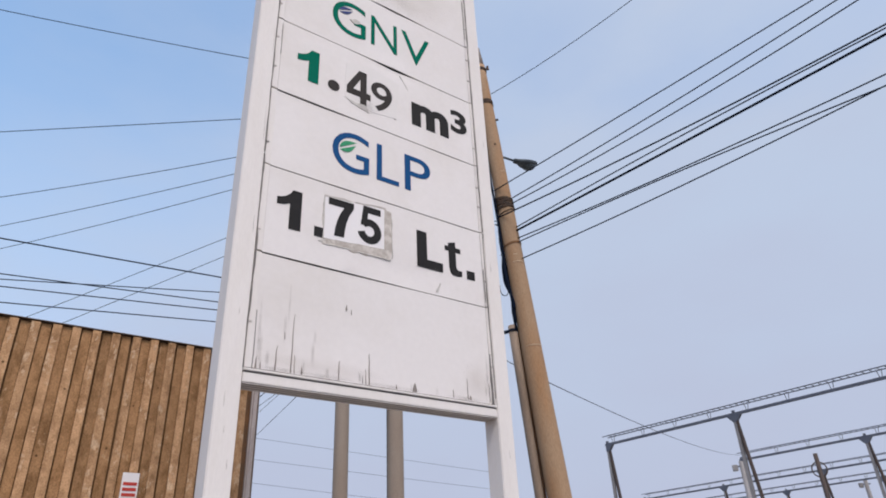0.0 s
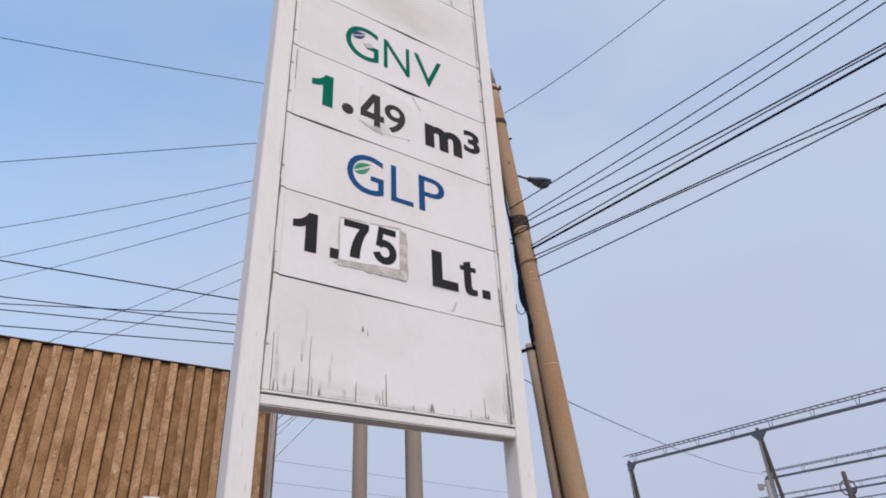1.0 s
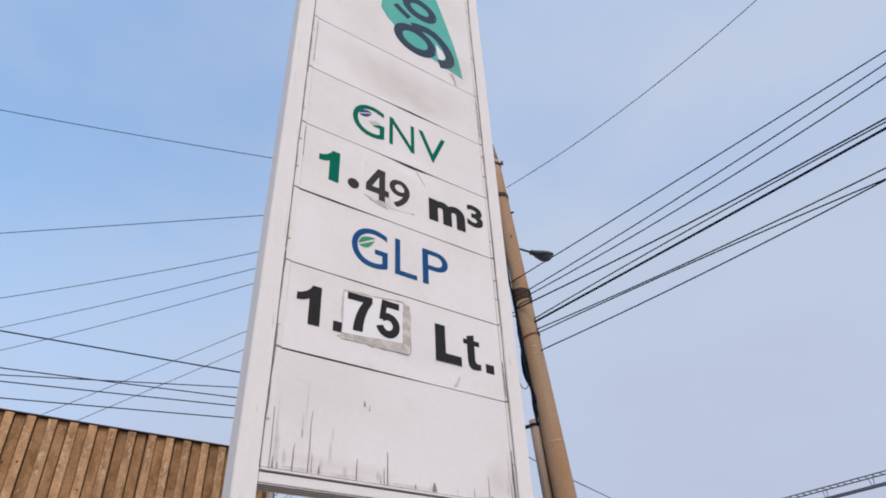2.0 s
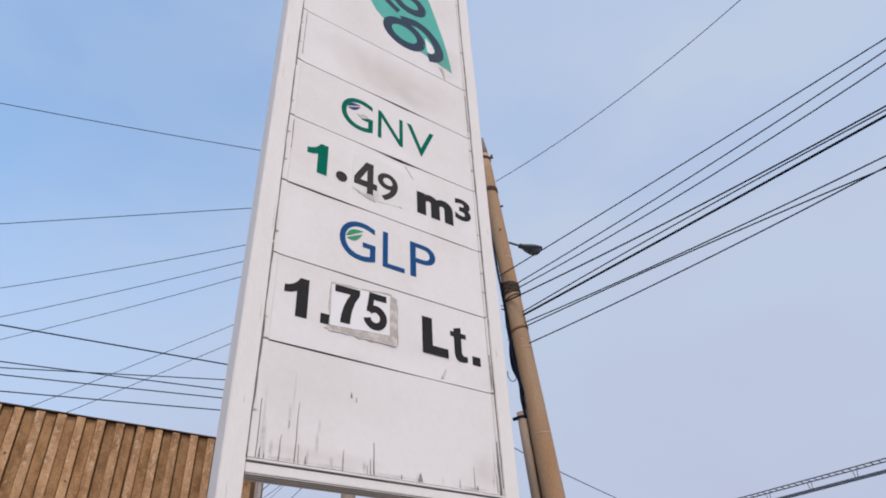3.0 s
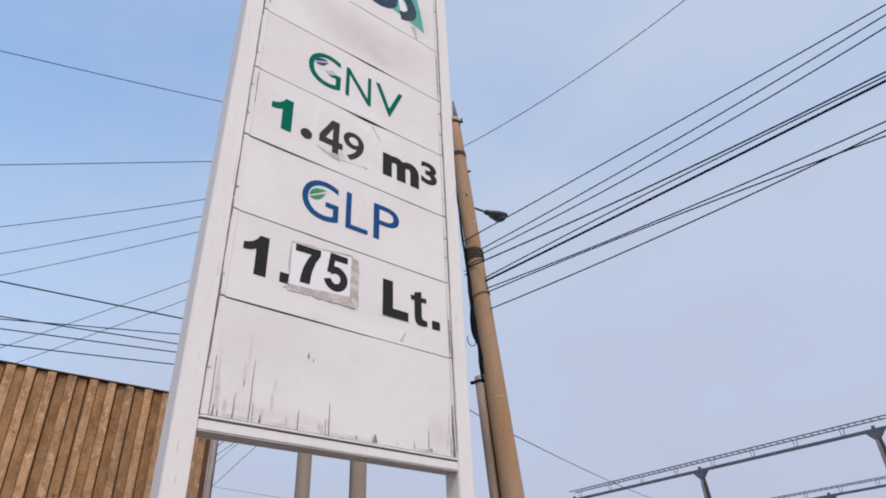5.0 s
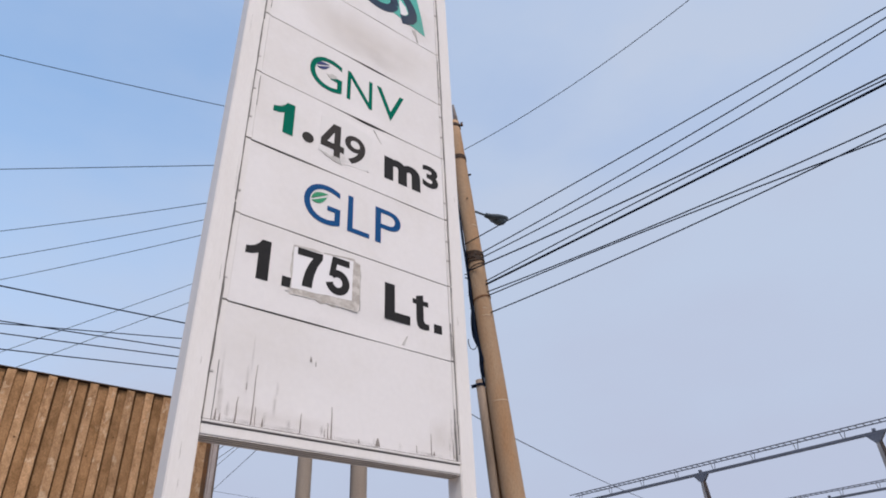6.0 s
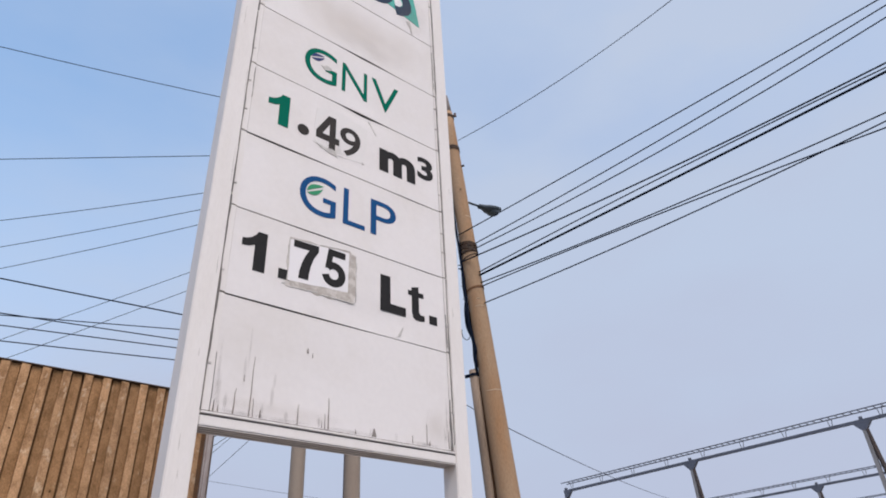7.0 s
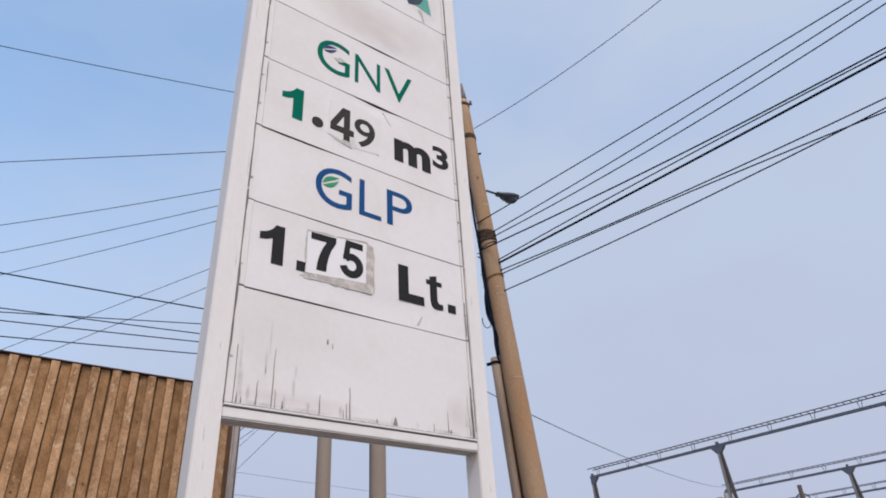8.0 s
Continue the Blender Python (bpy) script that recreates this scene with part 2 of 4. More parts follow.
M_BEIGE = grime("beige_grime", (0.40, 0.31, 0.23), 0.13, 3)


# ---- builders ----
def part(name, bm, mat, parent=None, label="", smooth=False):
    me = bpy.data.meshes.new(name)
    bmesh.ops.recalc_face_normals(bm, faces=bm.faces)
    bm.to_mesh(me)
    bm.free()
    me.materials.append(mat)
    if smooth:
        me.shade_smooth()
    ob = new(name, me)
    if parent is not None:
        ob.parent = parent
        ob.matrix_parent_inverse = parent.matrix_world.inverted()
    if label:
        ob["label"] = label
    return ob


def thing(name, at, label, category, group="", kind=""):
    ob = new(name)
    ob.empty_display_size = 0.2
    ob.matrix_world = pose(*at)
    return tagged(ob, label, category, group, kind)


def box(x0, x1, y0, y1, z0, z1, bevel=0.0, bm=None):
    bm = bm or bmesh.new()
    made = bmesh.ops.create_cube(bm, size=1.0, matrix=Matrix.LocRotScale(((x0 + x1) / 2, (y0 + y1) / 2, (z0 + z1) / 2), None, (x1 - x0, y1 - y0, z1 - z0)))
    if bevel:
        edges = list({e for v in made["verts"] for e in v.link_edges})
        bmesh.ops.bevel(bm, geom=edges, offset=bevel, segments=2, affect="EDGES")
    return bm


def tube(points, radii, sides=12, bm=None, closed_ends=True):
    """A tube through the points, one radius a point or one for all."""
    bm = bm or bmesh.new()
    pts = [Vector(p) for p in points]
    rad = radii if isinstance(radii, (list, tuple)) else [radii] * len(pts)
    rings, side = [], None
    for i, p in enumerate(pts):
        way = (pts[min(i + 1, len(pts) - 1)] - pts[max(i - 1, 0)]).normalized()
        ref = Vector((0, 0, 1)) if abs(way.z) < 0.9 else Vector((1, 0, 0))
        u = side - way * side.dot(way) if side is not None else way.cross(ref)
        u.normalize()
        side = u
        v = way.cross(u)
        rings.append([bm.verts.new(p + (u * math.cos(a) + v * math.sin(a)) * rad[i]) for a in (2 * math.pi * k / sides for k in range(sides))])
    for r0, r1 in zip(rings, rings[1:]):
        for k in range(sides):
            bm.faces.new((r0[k], r0[(k + 1) % sides], r1[(k + 1) % sides], r1[k]))
    if closed_ends:
        bm.faces.new(rings[0])
        bm.faces.new(rings[-1])
    return bm


def plate(outline, y0, y1, bm=None):
    """A flat shape in the sign's plane, from an outline of (x, z), with thickness."""
    bm = bm or bmesh.new()
    front = [bm.verts.new((x, y0, z)) for x, z in outline]
    back = [bm.verts.new((x, y1, z)) for x, z in outline]
    bm.faces.new(front)
    bm.faces.new(back[::-1])
    n = len(outline)
    for i in range(n):
        bm.faces.new((front[i], back[i], back[(i + 1) % n], front[(i + 1) % n]))
    return bm


def stroke(centre, width, y0, y1, bm=None):
    """A band of even or given widths along a line of (x, z)."""
    pts = [Vector((x, z)) for x, z in centre]
    wid = width if isinstance(width, (list, tuple)) else [width] * len(pts)
    left, right = [], []
    for i, p in enumerate(pts):
        d = (pts[min(i + 1, len(pts) - 1)] - pts[max(i - 1, 0)]).normalized()
        nrm = Vector((-d.y, d.x)) * wid[i] / 2
        left.append(tuple(p + nrm))
        right.append(tuple(p - nrm))
    bm = bm or bmesh.new()
    rings = [[bm.verts.new((*q[:1], y, q[1])) for q, y in ((a, y0), (b, y0), (b, y1), (a, y1))] for a, b in zip(left, right)]
    for r0, r1 in zip(rings, rings[1:]):
        for k in range(4):
            bm.faces.new((r0[k], r0[(k + 1) % 4], r1[(k + 1) % 4], r1[k]))
    bm.faces.new(rings[0])
    bm.faces.new(rings[-1])
    return bm


def glyph(text, x0, x1, z0, z1, y0, mat, parent, name, bold=0.0, label="", shear=0.0):
    """Characters of the built-in font as a thin raised mesh that fills x0..x1 and z0..z1."""
    cu = bpy.data.curves.new("characters", "FONT")
    cu.body, cu.extrude, cu.offset, cu.resolution_u = text, 0.01, bold, 6
    tmp = new("characters", cu)
    bpy.context.view_layer.update()
    me = bpy.data.meshes.new_from_object(tmp.evaluated_get(bpy.context.evaluated_depsgraph_get()))
    bpy.data.objects.remove(tmp)
    co = np.empty(len(me.vertices) * 3)
    me.vertices.foreach_get("co", co)
    co = co.reshape(-1, 3)
    lo, hi = co.min(0), co.max(0)
    u = (co - lo) / np.maximum(hi - lo, 1e-6)
    place = np.stack([x0 + u[:, 0] * (x1 - x0) + shear * (u[:, 1] - 0.5), y0 - 0.0012 + (1 - u[:, 2]) * 0.003, z0 + u[:, 1] * (z1 - z0)], 1)
    me.vertices.foreach_set("co", place.ravel())
    me.name = name
    me.materials.clear()
    me.materials.append(mat)
    me.update()
    ob = new(name, me)
    ob.parent = parent
    ob.matrix_parent_inverse = parent.matrix_world.inverted()
    if label:
        ob["label"] = label
    return ob


# ---- ground ----
bm = bmesh.new()
bmesh.ops.create_grid(bm, x_segments=40, y_segments=40, size=1500)
tagged(part("ground", bm, M_GROUND), "dusty grey concrete and dirt ground", "ground", kind="structure")

# ---- price sign ----
EDGES = [2.85, 3.59, 4.233, 4.876, 5.548, 6.215, 6.902, 8.9]
TOP = 9.0
sign = thing("price_sign", (0.9, 0.07, 0), "tall white weathered metal fuel price sign on two posts", "price sign")
part("post", box(-0.151, -0.015, -0.012, 0.14, 0, TOP, 0.006), M_FRAME, sign, "white painted square steel post with dark scratches")
part("post", box(1.804, 1.935, -0.012, 0.14, 0, TOP, 0.006), M_FRAME, sign, "white painted square steel post with dark scratches")
part("crossbeam", box(-0.012, 1.803, -0.006, 0.13, 2.771, 2.827, 0.003), M_FRAME, sign, "white painted bottom beam")
# dark strip set flush in place of the shaded groove under the ledge
part("groove_strip", box(-0.012, 1.803, -0.0045, 0.03, 2.8275, 2.8355), M_SEAM, sign, "dark strip for the shade under the ledge")
part("ledge", box(-0.012, 1.802, -0.014, 0.02, 2.836, 2.850, 0.003), M_FRAME, sign)
part("backing", box(-0.012, 1.802, 0.03, 0.12, 2.86, 8.95), M_BACK, sign, "dark inside of the sign box")
part("top_beam", box(-0.003, 1.803, -0.006, 0.13, 8.91, TOP - 0.002, 0.004), M_FRAME, sign)
# fluted underside of the bottom beam
# the plate's dark colour gives the slots their shade
part("soffit_plate", box(-0.01, 1.8, -0.003, 0.128, 2.7675, 2.7705), M_SEAM, sign, "dark plate that shades the slots between the slats")
for i in range(4):
    y = -0.003 + i * 0.036
    part("soffit_slat", box(-0.01, 1.8, y, y + 0.017, 2.7640, 2.7672), M_FLUTE, sign)

# (centre x, centre z, half width, half height, depth) of the buckles in each panel
BUCKLES = {0: ((0.5, 3.2, 0.5, 0.2, 0.004),), 1: ((1.1, 3.7, 0.3, 0.12, 0.006),), 3: ((1.0, 5.53, 0.2, 0.06, 0.008), (0.2, 4.9, 0.4, 0.06, -0.003)),
           4: ((1.0, 5.56, 0.2, 0.07, -0.005),), 5: ((1.02, 6.26, 0.22, 0.12, -0.006), (0.4, 6.6, 0.4, 0.2, 0.008))}
# (panel edge, x, half width, extra gap) where neighbouring panels gape
GAPES = ((4, 1.0, 0.13, 0.008), (3, 0.28, 0.30, 0.008), (5, 1.02, 0.16, 0.008), (1, 0.5, 0.45, 0.005), (3, 1.45, 0.2, 0.003), (2, 0.7, 0.5, 0.002))


def panel_sheet(i, z0, z1):
    """A thin white sheet, gently buckled, whose upper and lower edges run a little unevenly."""
    nx, nz, x0, x1 = 56, 20, 0.034, 1.772
    bm = bmesh.new()

    def gap(edge, x):
        g = 0.0062 + 0.0025 * noise.noise((x * 3.1, edge * 7.3, 0.4))
        for e, c, w, d in GAPES:
            if e == edge:
                g += d * math.exp(-((x - c) / w) ** 2)
        return max(g, 0.004)

    grid = []
    for k in range(nz + 1):
        row = []
        for j in range(nx + 1):
            x = x0 + (x1 - x0) * j / nx
            lo, hi = z0 + 0.25 * gap(i, x), z1 - gap(i + 1, x)
            z = lo + (hi - lo) * k / nz
            y = 0.0011 * noise.noise((x * 1.3, z * 1.9, i * 4.1))
            for cx, cz, w, h, d in BUCKLES.get(i, ()):
                y += d * math.exp(-((x - cx) / w) ** 2 - ((z - cz) / h) ** 2)
            row.append(bm.verts.new((x, y, z)))
        grid.append(row)
    for k in range(nz):
        for j in range(nx):
            bm.faces.new((grid[k][j], grid[k][j + 1], grid[k + 1][j + 1], grid[k + 1][j]))
    rim = grid[0] + [r[-1] for r in grid[1:]] + grid[-1][-2::-1] + [r[0] for r in grid[-2:0:-1]]
    back = [bm.verts.new((v.co.x, v.co.y + 0.006, v.co.z)) for v in rim]
    for a in range(len(rim)):
        c = (a + 1) % len(rim)
        bm.faces.new((rim[a], back[a], back[c], rim[c]))
    return bm


panels = []
for i, (z0, z1) in enumerate(zip(EDGES, EDGES[1:])):
    rng = random.Random(i)
    p = part("panel", panel_sheet(i, z0, z1), M_PANEL, sign, "blank white panel" if i in (0, 5) else "white price panel", smooth=False)
    panels.append(p)
    for x, w in ((-0.0105 + rng.uniform(-0.0015, 0.0015), 0.0435), (1.7740 + rng.uniform(-0.001, 0.001), 0.0260)):
        part("trim", box(x, x + w, -0.003 - rng.random() * 0.004, 0.02, z0 + 0.006, z1 - 0.005, 0.002), M_FRAME, sign)
        for k in range(rng.choice((1, 1, 2))):
            zc = z0 + (z1 - z0) * (0.3 + 0.4 * k) + rng.uniform(-0.06, 0.06)
            part("clip", box(x - 0.002, x + 0.020, -0.009, 0.0, zc - 0.006, zc + 0.006, 0.001), M_CLIP, sign, "small fixing clip")


def seam(x, z0, z1, seed, thick):
    """A dirty, wandering joint line between a post and the trim."""
    rng = random.Random(seed)
    n = max(4, int((z1 - z0) / 0.09))
    pts, wid, step = [], [], 0.0
    for k in range(n + 1):
        if rng.random() < 0.25:
            step = rng.uniform(-0.004, 0.004)
        pts.append((x + step + rng.uniform(-0.0012, 0.0012), z0 + (z1 - z0) * k / n))
        wid.append(1.25 * thick * rng.choice((0.35, 0.6, 0.8, 1.0, 1.15)))
    return stroke(pts, wid, -0.0128, -0.0085)


for k, (x, lo, hi, thick) in enumerate(((-0.0135, 2.852, 4.3, 0.0085), (-0.0135, 4.32, 6.1, 0.0075), (-0.013, 6.12, 8.9, 0.0085), (0.0315, 2.856, 3.2, 0.0025), (0.0305, 5.2, 5.5, 0.003), (0.0305, 6.3, 6.85, 0.003),
                                        (1.797, 3.16, 4.22, 0.0075), (1.799, 4.24, 6.2, 0.0065), (1.800, 6.22, 8.9, 0.0075), (1.776, 2.856, 3.22, 0.012), (1.797, 2.9, 3.16, 0.004), (1.776, 3.62, 3.9, 0.004), (1.776, 6.3, 6.8, 0.003))):
    part("joint_line", seam(x, lo, hi, 200 + k, thick), M_SEAM, sign, "dark dirty joint line")

F = -0.0016


def figure_one(x0, x1, z0, z1):
    """Outline of a heavy upright 1 with a flag."""
    w, h = x1 - x0, z1 - z0
    shape = [(0.52, 0.0), (1.0, 0.0), (1.0, 1.0), (0.62, 1.0), (0.52, 0.9), (0.36, 0.81), (0.17, 0.755), (0.0, 0.735), (0.0, 0.55), (0.28, 0.575), (0.52, 0.64)]
    return [(x0 + u * w, z0 + v * h) for u, v in shape]


def leaf_outline(x, z, length, width, tilt, lower):
    """Half of a pointed leaf, above or below its middle vein."""
    pts = []
    for k in range(11):
        u = k / 10
        pts.append((u * length, (0.0045 if not lower else -0.0045)))
    for k in range(10, -1, -1):
        u = k / 10
        pts.append((u * length, (-1 if lower else 1) * (width * math.sin(math.pi * u ** 0.8) + 0.005)))
    c, sn = math.cos(radians(tilt)), math.sin(radians(tilt))
    return [(x + a * c - b * sn, z + a * sn + b * c) for a, b in pts]


def ragged(outline, amount, seed, steps=7):
    """The outline with torn, uneven edges."""
    rng, out = random.Random(seed), []
    for (xa, za), (xb, zb) in zip(outline, outline[1:] + outline[:1]):
        for k in range(steps):
            u = k / steps
            out.append((xa + (xb - xa) * u + rng.uniform(-amount, amount), za + (zb - za) * u + rng.uniform(-amount, amount)))
    return out


p = panels[4]
glyph("G", 0.425, 0.727, 5.70, 6.06, F, M_GREEN, p, "letter", -0.004, "thin green letter G")
glyph("N", 0.778, 1.028, 5.715, 6.04, F, M_GREEN, p, "letter", -0.004)
glyph("V", 1.075, 1.362, 5.705, 6.04, F, M_GREEN, p, "letter", -0.004)
p = panels[3]
part("digit", plate(figure_one(0.163, 0.336, 5.062, 5.366), F - 0.0012, 0.002), M_GREEN, p, "bold green digit 1")
bm = bmesh.new()
for shape in ([(0, 0.2), (0.56, 0.2), (0.56, 0.39), (0.27, 0.39), (0.56, 0.74), (0.56, 1), (0.5, 1), (0, 0.42)], [(0.56, 0), (0.83, 0), (0.83, 0.2), (1, 0.2), (1, 0.39), (0.83, 0.39), (0.83, 1), (0.56, 1)]):
    plate([(0.57 + u * 0.208, 5.038 + v * 0.328) for u, v in shape], F - 0.0012, 0.002, bm)
part("digit", bm, M_FADED, p, "faded black digit 4")
glyph("9", 0.782, 0.974, 5.043, 5.334, F, M_FADED, p, "digit", 0.012)
glyph("m", 1.16, 1.526, 5.052, 5.285, F, M_BLACK, p, "letter", 0.045)
glyph("3", 1.553, 1.722, 5.150, 5.385, F, M_BLACK, p, "digit", 0.03)
part("point", plate([(0.462 + 0.049 * math.cos(a), 5.117 + 0.049 * math.sin(a)) for a in (k * math.pi / 12 for k in range(24))], F - 0.0012, 0.002), M_FADED, p)
p = panels[2]
glyph("G", 0.473, 0.773, 4.392, 4.735, F, M_BLUE, p, "letter", -0.003, "thin blue letter G")
glyph("L", 0.837, 1.029, 4.405, 4.728, F, M_BLUE, p, "letter", -0.003)
glyph("P", 1.082, 1.319, 4.405, 4.728, F, M_BLUE, p, "letter", -0.003)
p = panels[1]
part("digit", plate(figure_one(0.10, 0.271, 3.797, 4.092), F - 0.0012, 0.002), M_BLACK, p)
part("point", plate([(0.367, 3.797), (0.45, 3.797), (0.45, 3.872), (0.367, 3.872)], F - 0.0012, 0.002), M_BLACK, p)
SEVEN = ((0, 1), (1, 1), (1, 0.84), (0.82, 0.62), (0.71, 0.38), (0.66, 0.18), (0.64, 0), (0.25, 0), (0.28, 0.2), (0.36, 0.43), (0.48, 0.64), (0.62, 0.81), (0, 0.81))
part("digit", plate([(0.462 + u * 0.192, 3.838 + v * 0.286 + 0.006 * u) for u, v in SEVEN], F - 0.0034, 0.0), M_BLACK, p)
bm = plate([(0.692 + u * 0.19, 3.848 + v * 0.296) for u, v in ((0.20, 1), (0.93, 1), (0.93, 0.82), (0.40, 0.82), (0.36, 0.62), (0.33, 0.47), (0.09, 0.46))], F - 0.0034, 0.0)
BOWL = [(0.46 + 0.35 * math.cos(radians(d)), 0.335 + 0.235 * math.sin(radians(d))) for d in range(192, 501, 14)]
stroke([(0.692 + u * 0.19, 3.848 + v * 0.296) for u, v in BOWL], 0.057, F - 0.0038, 0.0, bm)
part("digit", bm, M_BLACK, p)
glyph("L", 1.174, 1.40, 3.785, 4.08, F, M_BLACK, p, "letter", 0.05)
T_SHAPE = ((0, 0.69), (0.22, 0.69), (0.22, 0.22), (0.29, 0.07), (0.45, 0), (0.78, 0), (1, 0.03), (1, 0.18), (0.76, 0.18), (0.66, 0.25), (0.66, 0.69), (0.97, 0.69), (0.97, 0.83), (0.66, 0.83), (0.66, 1), (0.22, 0.93), (0.22, 0.83), (0, 0.83))
part("letter", plate([(1.425 + u * 0.15, 3.784 + v * 0.286) for u, v in T_SHAPE], F - 0.0012, 0.002), M_BLACK, p)
part("point", plate([(1.62, 3.786), (1.695, 3.786), (1.695, 3.857), (1.62, 3.857)], F - 0.0012, 0.002), M_BLACK, p)

part("sticker", plate(ragged([(0.438, 3.80), (0.895, 3.84), (0.90, 4.165), (0.435, 4.118)], 0.003, 3, 5), F - 0.0018, 0.001), M_WHITE, p, "clean white price sticker")
part("residue", plate(ragged([(0.425, 3.745), (0.56, 3.775), (0.66, 3.755), (0.955, 3.762), (0.968, 4.15), (0.90, 4.175), (0.425, 4.128)], 0.010, 5, 6), F - 0.0008, 0.001), M_GLUE, p, "torn beige adhesive residue")
for k, (xa, za, xb, zb, w) in enumerate(((0.432, 3.80, 0.429, 4.12, 0.008), (0.43, 4.125, 0.62, 4.146, 0.005), (0.66, 4.150, 0.90, 4.176, 0.006), (0.44, 3.755, 0.66, 3.770, 0.010), (0.70, 3.768, 0.95, 3.768, 0.012), (0.965, 3.78, 0.962, 4.10, 0.008), (0.40, 3.768, 0.45, 3.79, 0.014))):
    rng = random.Random(400 + k)
    part("torn_rim", stroke([(xa + (xb - xa) * j / 14 + rng.uniform(-0.003, 0.003), za + (zb - za) * j / 14 + rng.uniform(-0.003, 0.003)) for j in range(15)], [w * rng.uniform(0.15, 1.0) for j in range(15)], F - 0.0024, 0.001), M_SMUDGE, p, "grey torn rim of old adhesive" if k == 0 else "")
part("scuff", plate(ragged([(1.325, 3.615), (1.345, 3.62), (1.378, 3.69), (1.37, 3.692)], 0.003, 8, 3), -0.003, 0.001), M_SMUDGE, p)
p = panels[2]
for low in (False, True):
    part("leaf", plate(leaf_outline(0.532, 4.57 if not low else 4.562, 0.16 if not low else 0.145, 0.036 if not low else 0.034, 32 if not low else 30, low), F - 0.002, 0.001), M_LEAF, p, "green leaf mark")
p = panels[4]
for low in (False, True):
    part("leaf", plate(leaf_outline(0.485, 5.925 if not low else 5.917, 0.13, 0.029, 27, low), F - 0.002, 0.001), M_INDIGO, p, "indigo leaf mark")
part("tear", plate(ragged([(0.578, 5.872), (0.63, 5.90), (0.675, 5.895), (0.67, 5.868), (0.62, 5.85)], 0.008, 11, 3), F - 0.0022, 0.001), M_SMUDGE, p, "torn vinyl spot")
p = panels[3]
part("sticker", plate(ragged([(0.555, 5.045), (0.74, 5.01), (1.01, 5.028), (1.045, 5.40), (0.80, 5.455), (0.56, 5.40)], 0.006, 21, 5), -0.0020, 0.001), M_OLDWHITE, p, "worn white sticker")
part("tear", plate(ragged([(0.56, 5.055), (0.66, 5.035), (0.735, 5.05), (0.765, 4.985), (0.70, 4.995), (0.62, 5.02)], 0.006, 23, 3), -0.0036, 0.001), M_SMUDGE, p, "peeled grey scrap")
part("scuff", plate(ragged([(1.05, 5.50), (1.055, 5.50), (1.13, 5.39), (1.124, 5.388)], 0.003, 24, 4), -0.0015, 0.006), M_SMUDGE, p)
part("scuff", plate(ragged([(0.985, 5.035), (1.01, 5.03), (1.005, 5.02)], 0.003, 25, 2), -0.003, 0.001), M_RUSTLINE, p)
p = panels[0]
# cracks and peeling streaks that rise from the lower edge: x, top, bottom, width
for k, (x, zt, zb, w) in enumerate(((0.268, 3.225, 2.862, 0.007), (0.292, 2.97, 2.862, 0.004), (0.172, 3.01, 2.862, 0.010), (0.79, 3.06, 2.862, 0.011), (0.766, 2.955, 2.862, 0.007),
                                    (0.742, 2.915, 2.862, 0.005), (0.577, 2.985, 2.862, 0.006), (1.561, 3.01, 2.868, 0.007), (1.439, 2.915, 2.865, 0.006), (1.128, 2.918, 2.864, 0.044),
                                    (0.058, 2.925, 2.86, 0.012), (0.085, 2.90, 2.86, 0.010), (0.337, 2.91, 2.862, 0.014), (0.22, 3.10, 3.06, 0.004),
                                    (0.99, 2.89, 2.862, 0.010), (1.58, 2.895, 2.868, 0.02), (0.62, 3.36, 3.325, 0.016), (0.655, 3.335, 3.30, 0.005), (1.755, 3.0, 2.87, 0.008))):
    bend = random.Random(k).uniform(-0.008, 0.008)
    part("streak", stroke([(x, zb), (x + bend * 0.5, zb + (zt - zb) * 0.4), (x + bend * 0.2, zb + (zt - zb) * 0.75), (x + bend, zt)], [w * 0.8, w * 0.6, w * 0.35, w * 0.1], -0.0032, 0.001), M_RUSTLINE, p, "dark peeling streak" if k == 0 else "")

# grime caught along the panel's lower edge
for k, (x0, x1, w) in enumerate(((0.035, 0.9, 0.006), (0.9, 1.77, 0.004))):
    rng = random.Random(300 + k)
    n = max(5, int((x1 - x0) / 0.025))
    part("edge_grime", stroke([(x0 + (x1 - x0) * j / n, 2.8545 + rng.uniform(0, 0.002)) for j in range(n + 1)], [w * rng.uniform(0.3, 1.0) for j in range(n + 1)], -0.0034, 0.001), M_RUSTLINE, p, "dark grime on the panel edge" if k == 0 else "")

# dirt films: panel, x0, x1, z0, z1, depth, material
FILMS = [(3, 0.56, 0.86, 4.97, 5.12, -0.0049, M_GRIME), (3, 0.74, 0.80, 4.99, 5.30, -0.0052, M_GRIME), (5, 0.62, 1.42, 6.225, 6.48, -0.0085, M_GRIME), (5, 0.04, 1.76, 6.225, 6.89, -0.0095, M_BEIGE), (0, 1.52, 1.765, 2.86, 3.16, -0.0042, M_BEIGE), (0, 0.04, 0.9, 2.856, 2.98, -0.0042, M_BEIGE),
         (3, 0.66, 0.84, 4.96, 5.10, -0.0046, M_GRIME), (6, 1.35, 1.76, 6.91, 7.5, -0.0045, M_BEIGE), (1, 0.55, 0.75, 3.55, 3.66, -0.0052, M_GRIME)]
rng = random.Random(17)
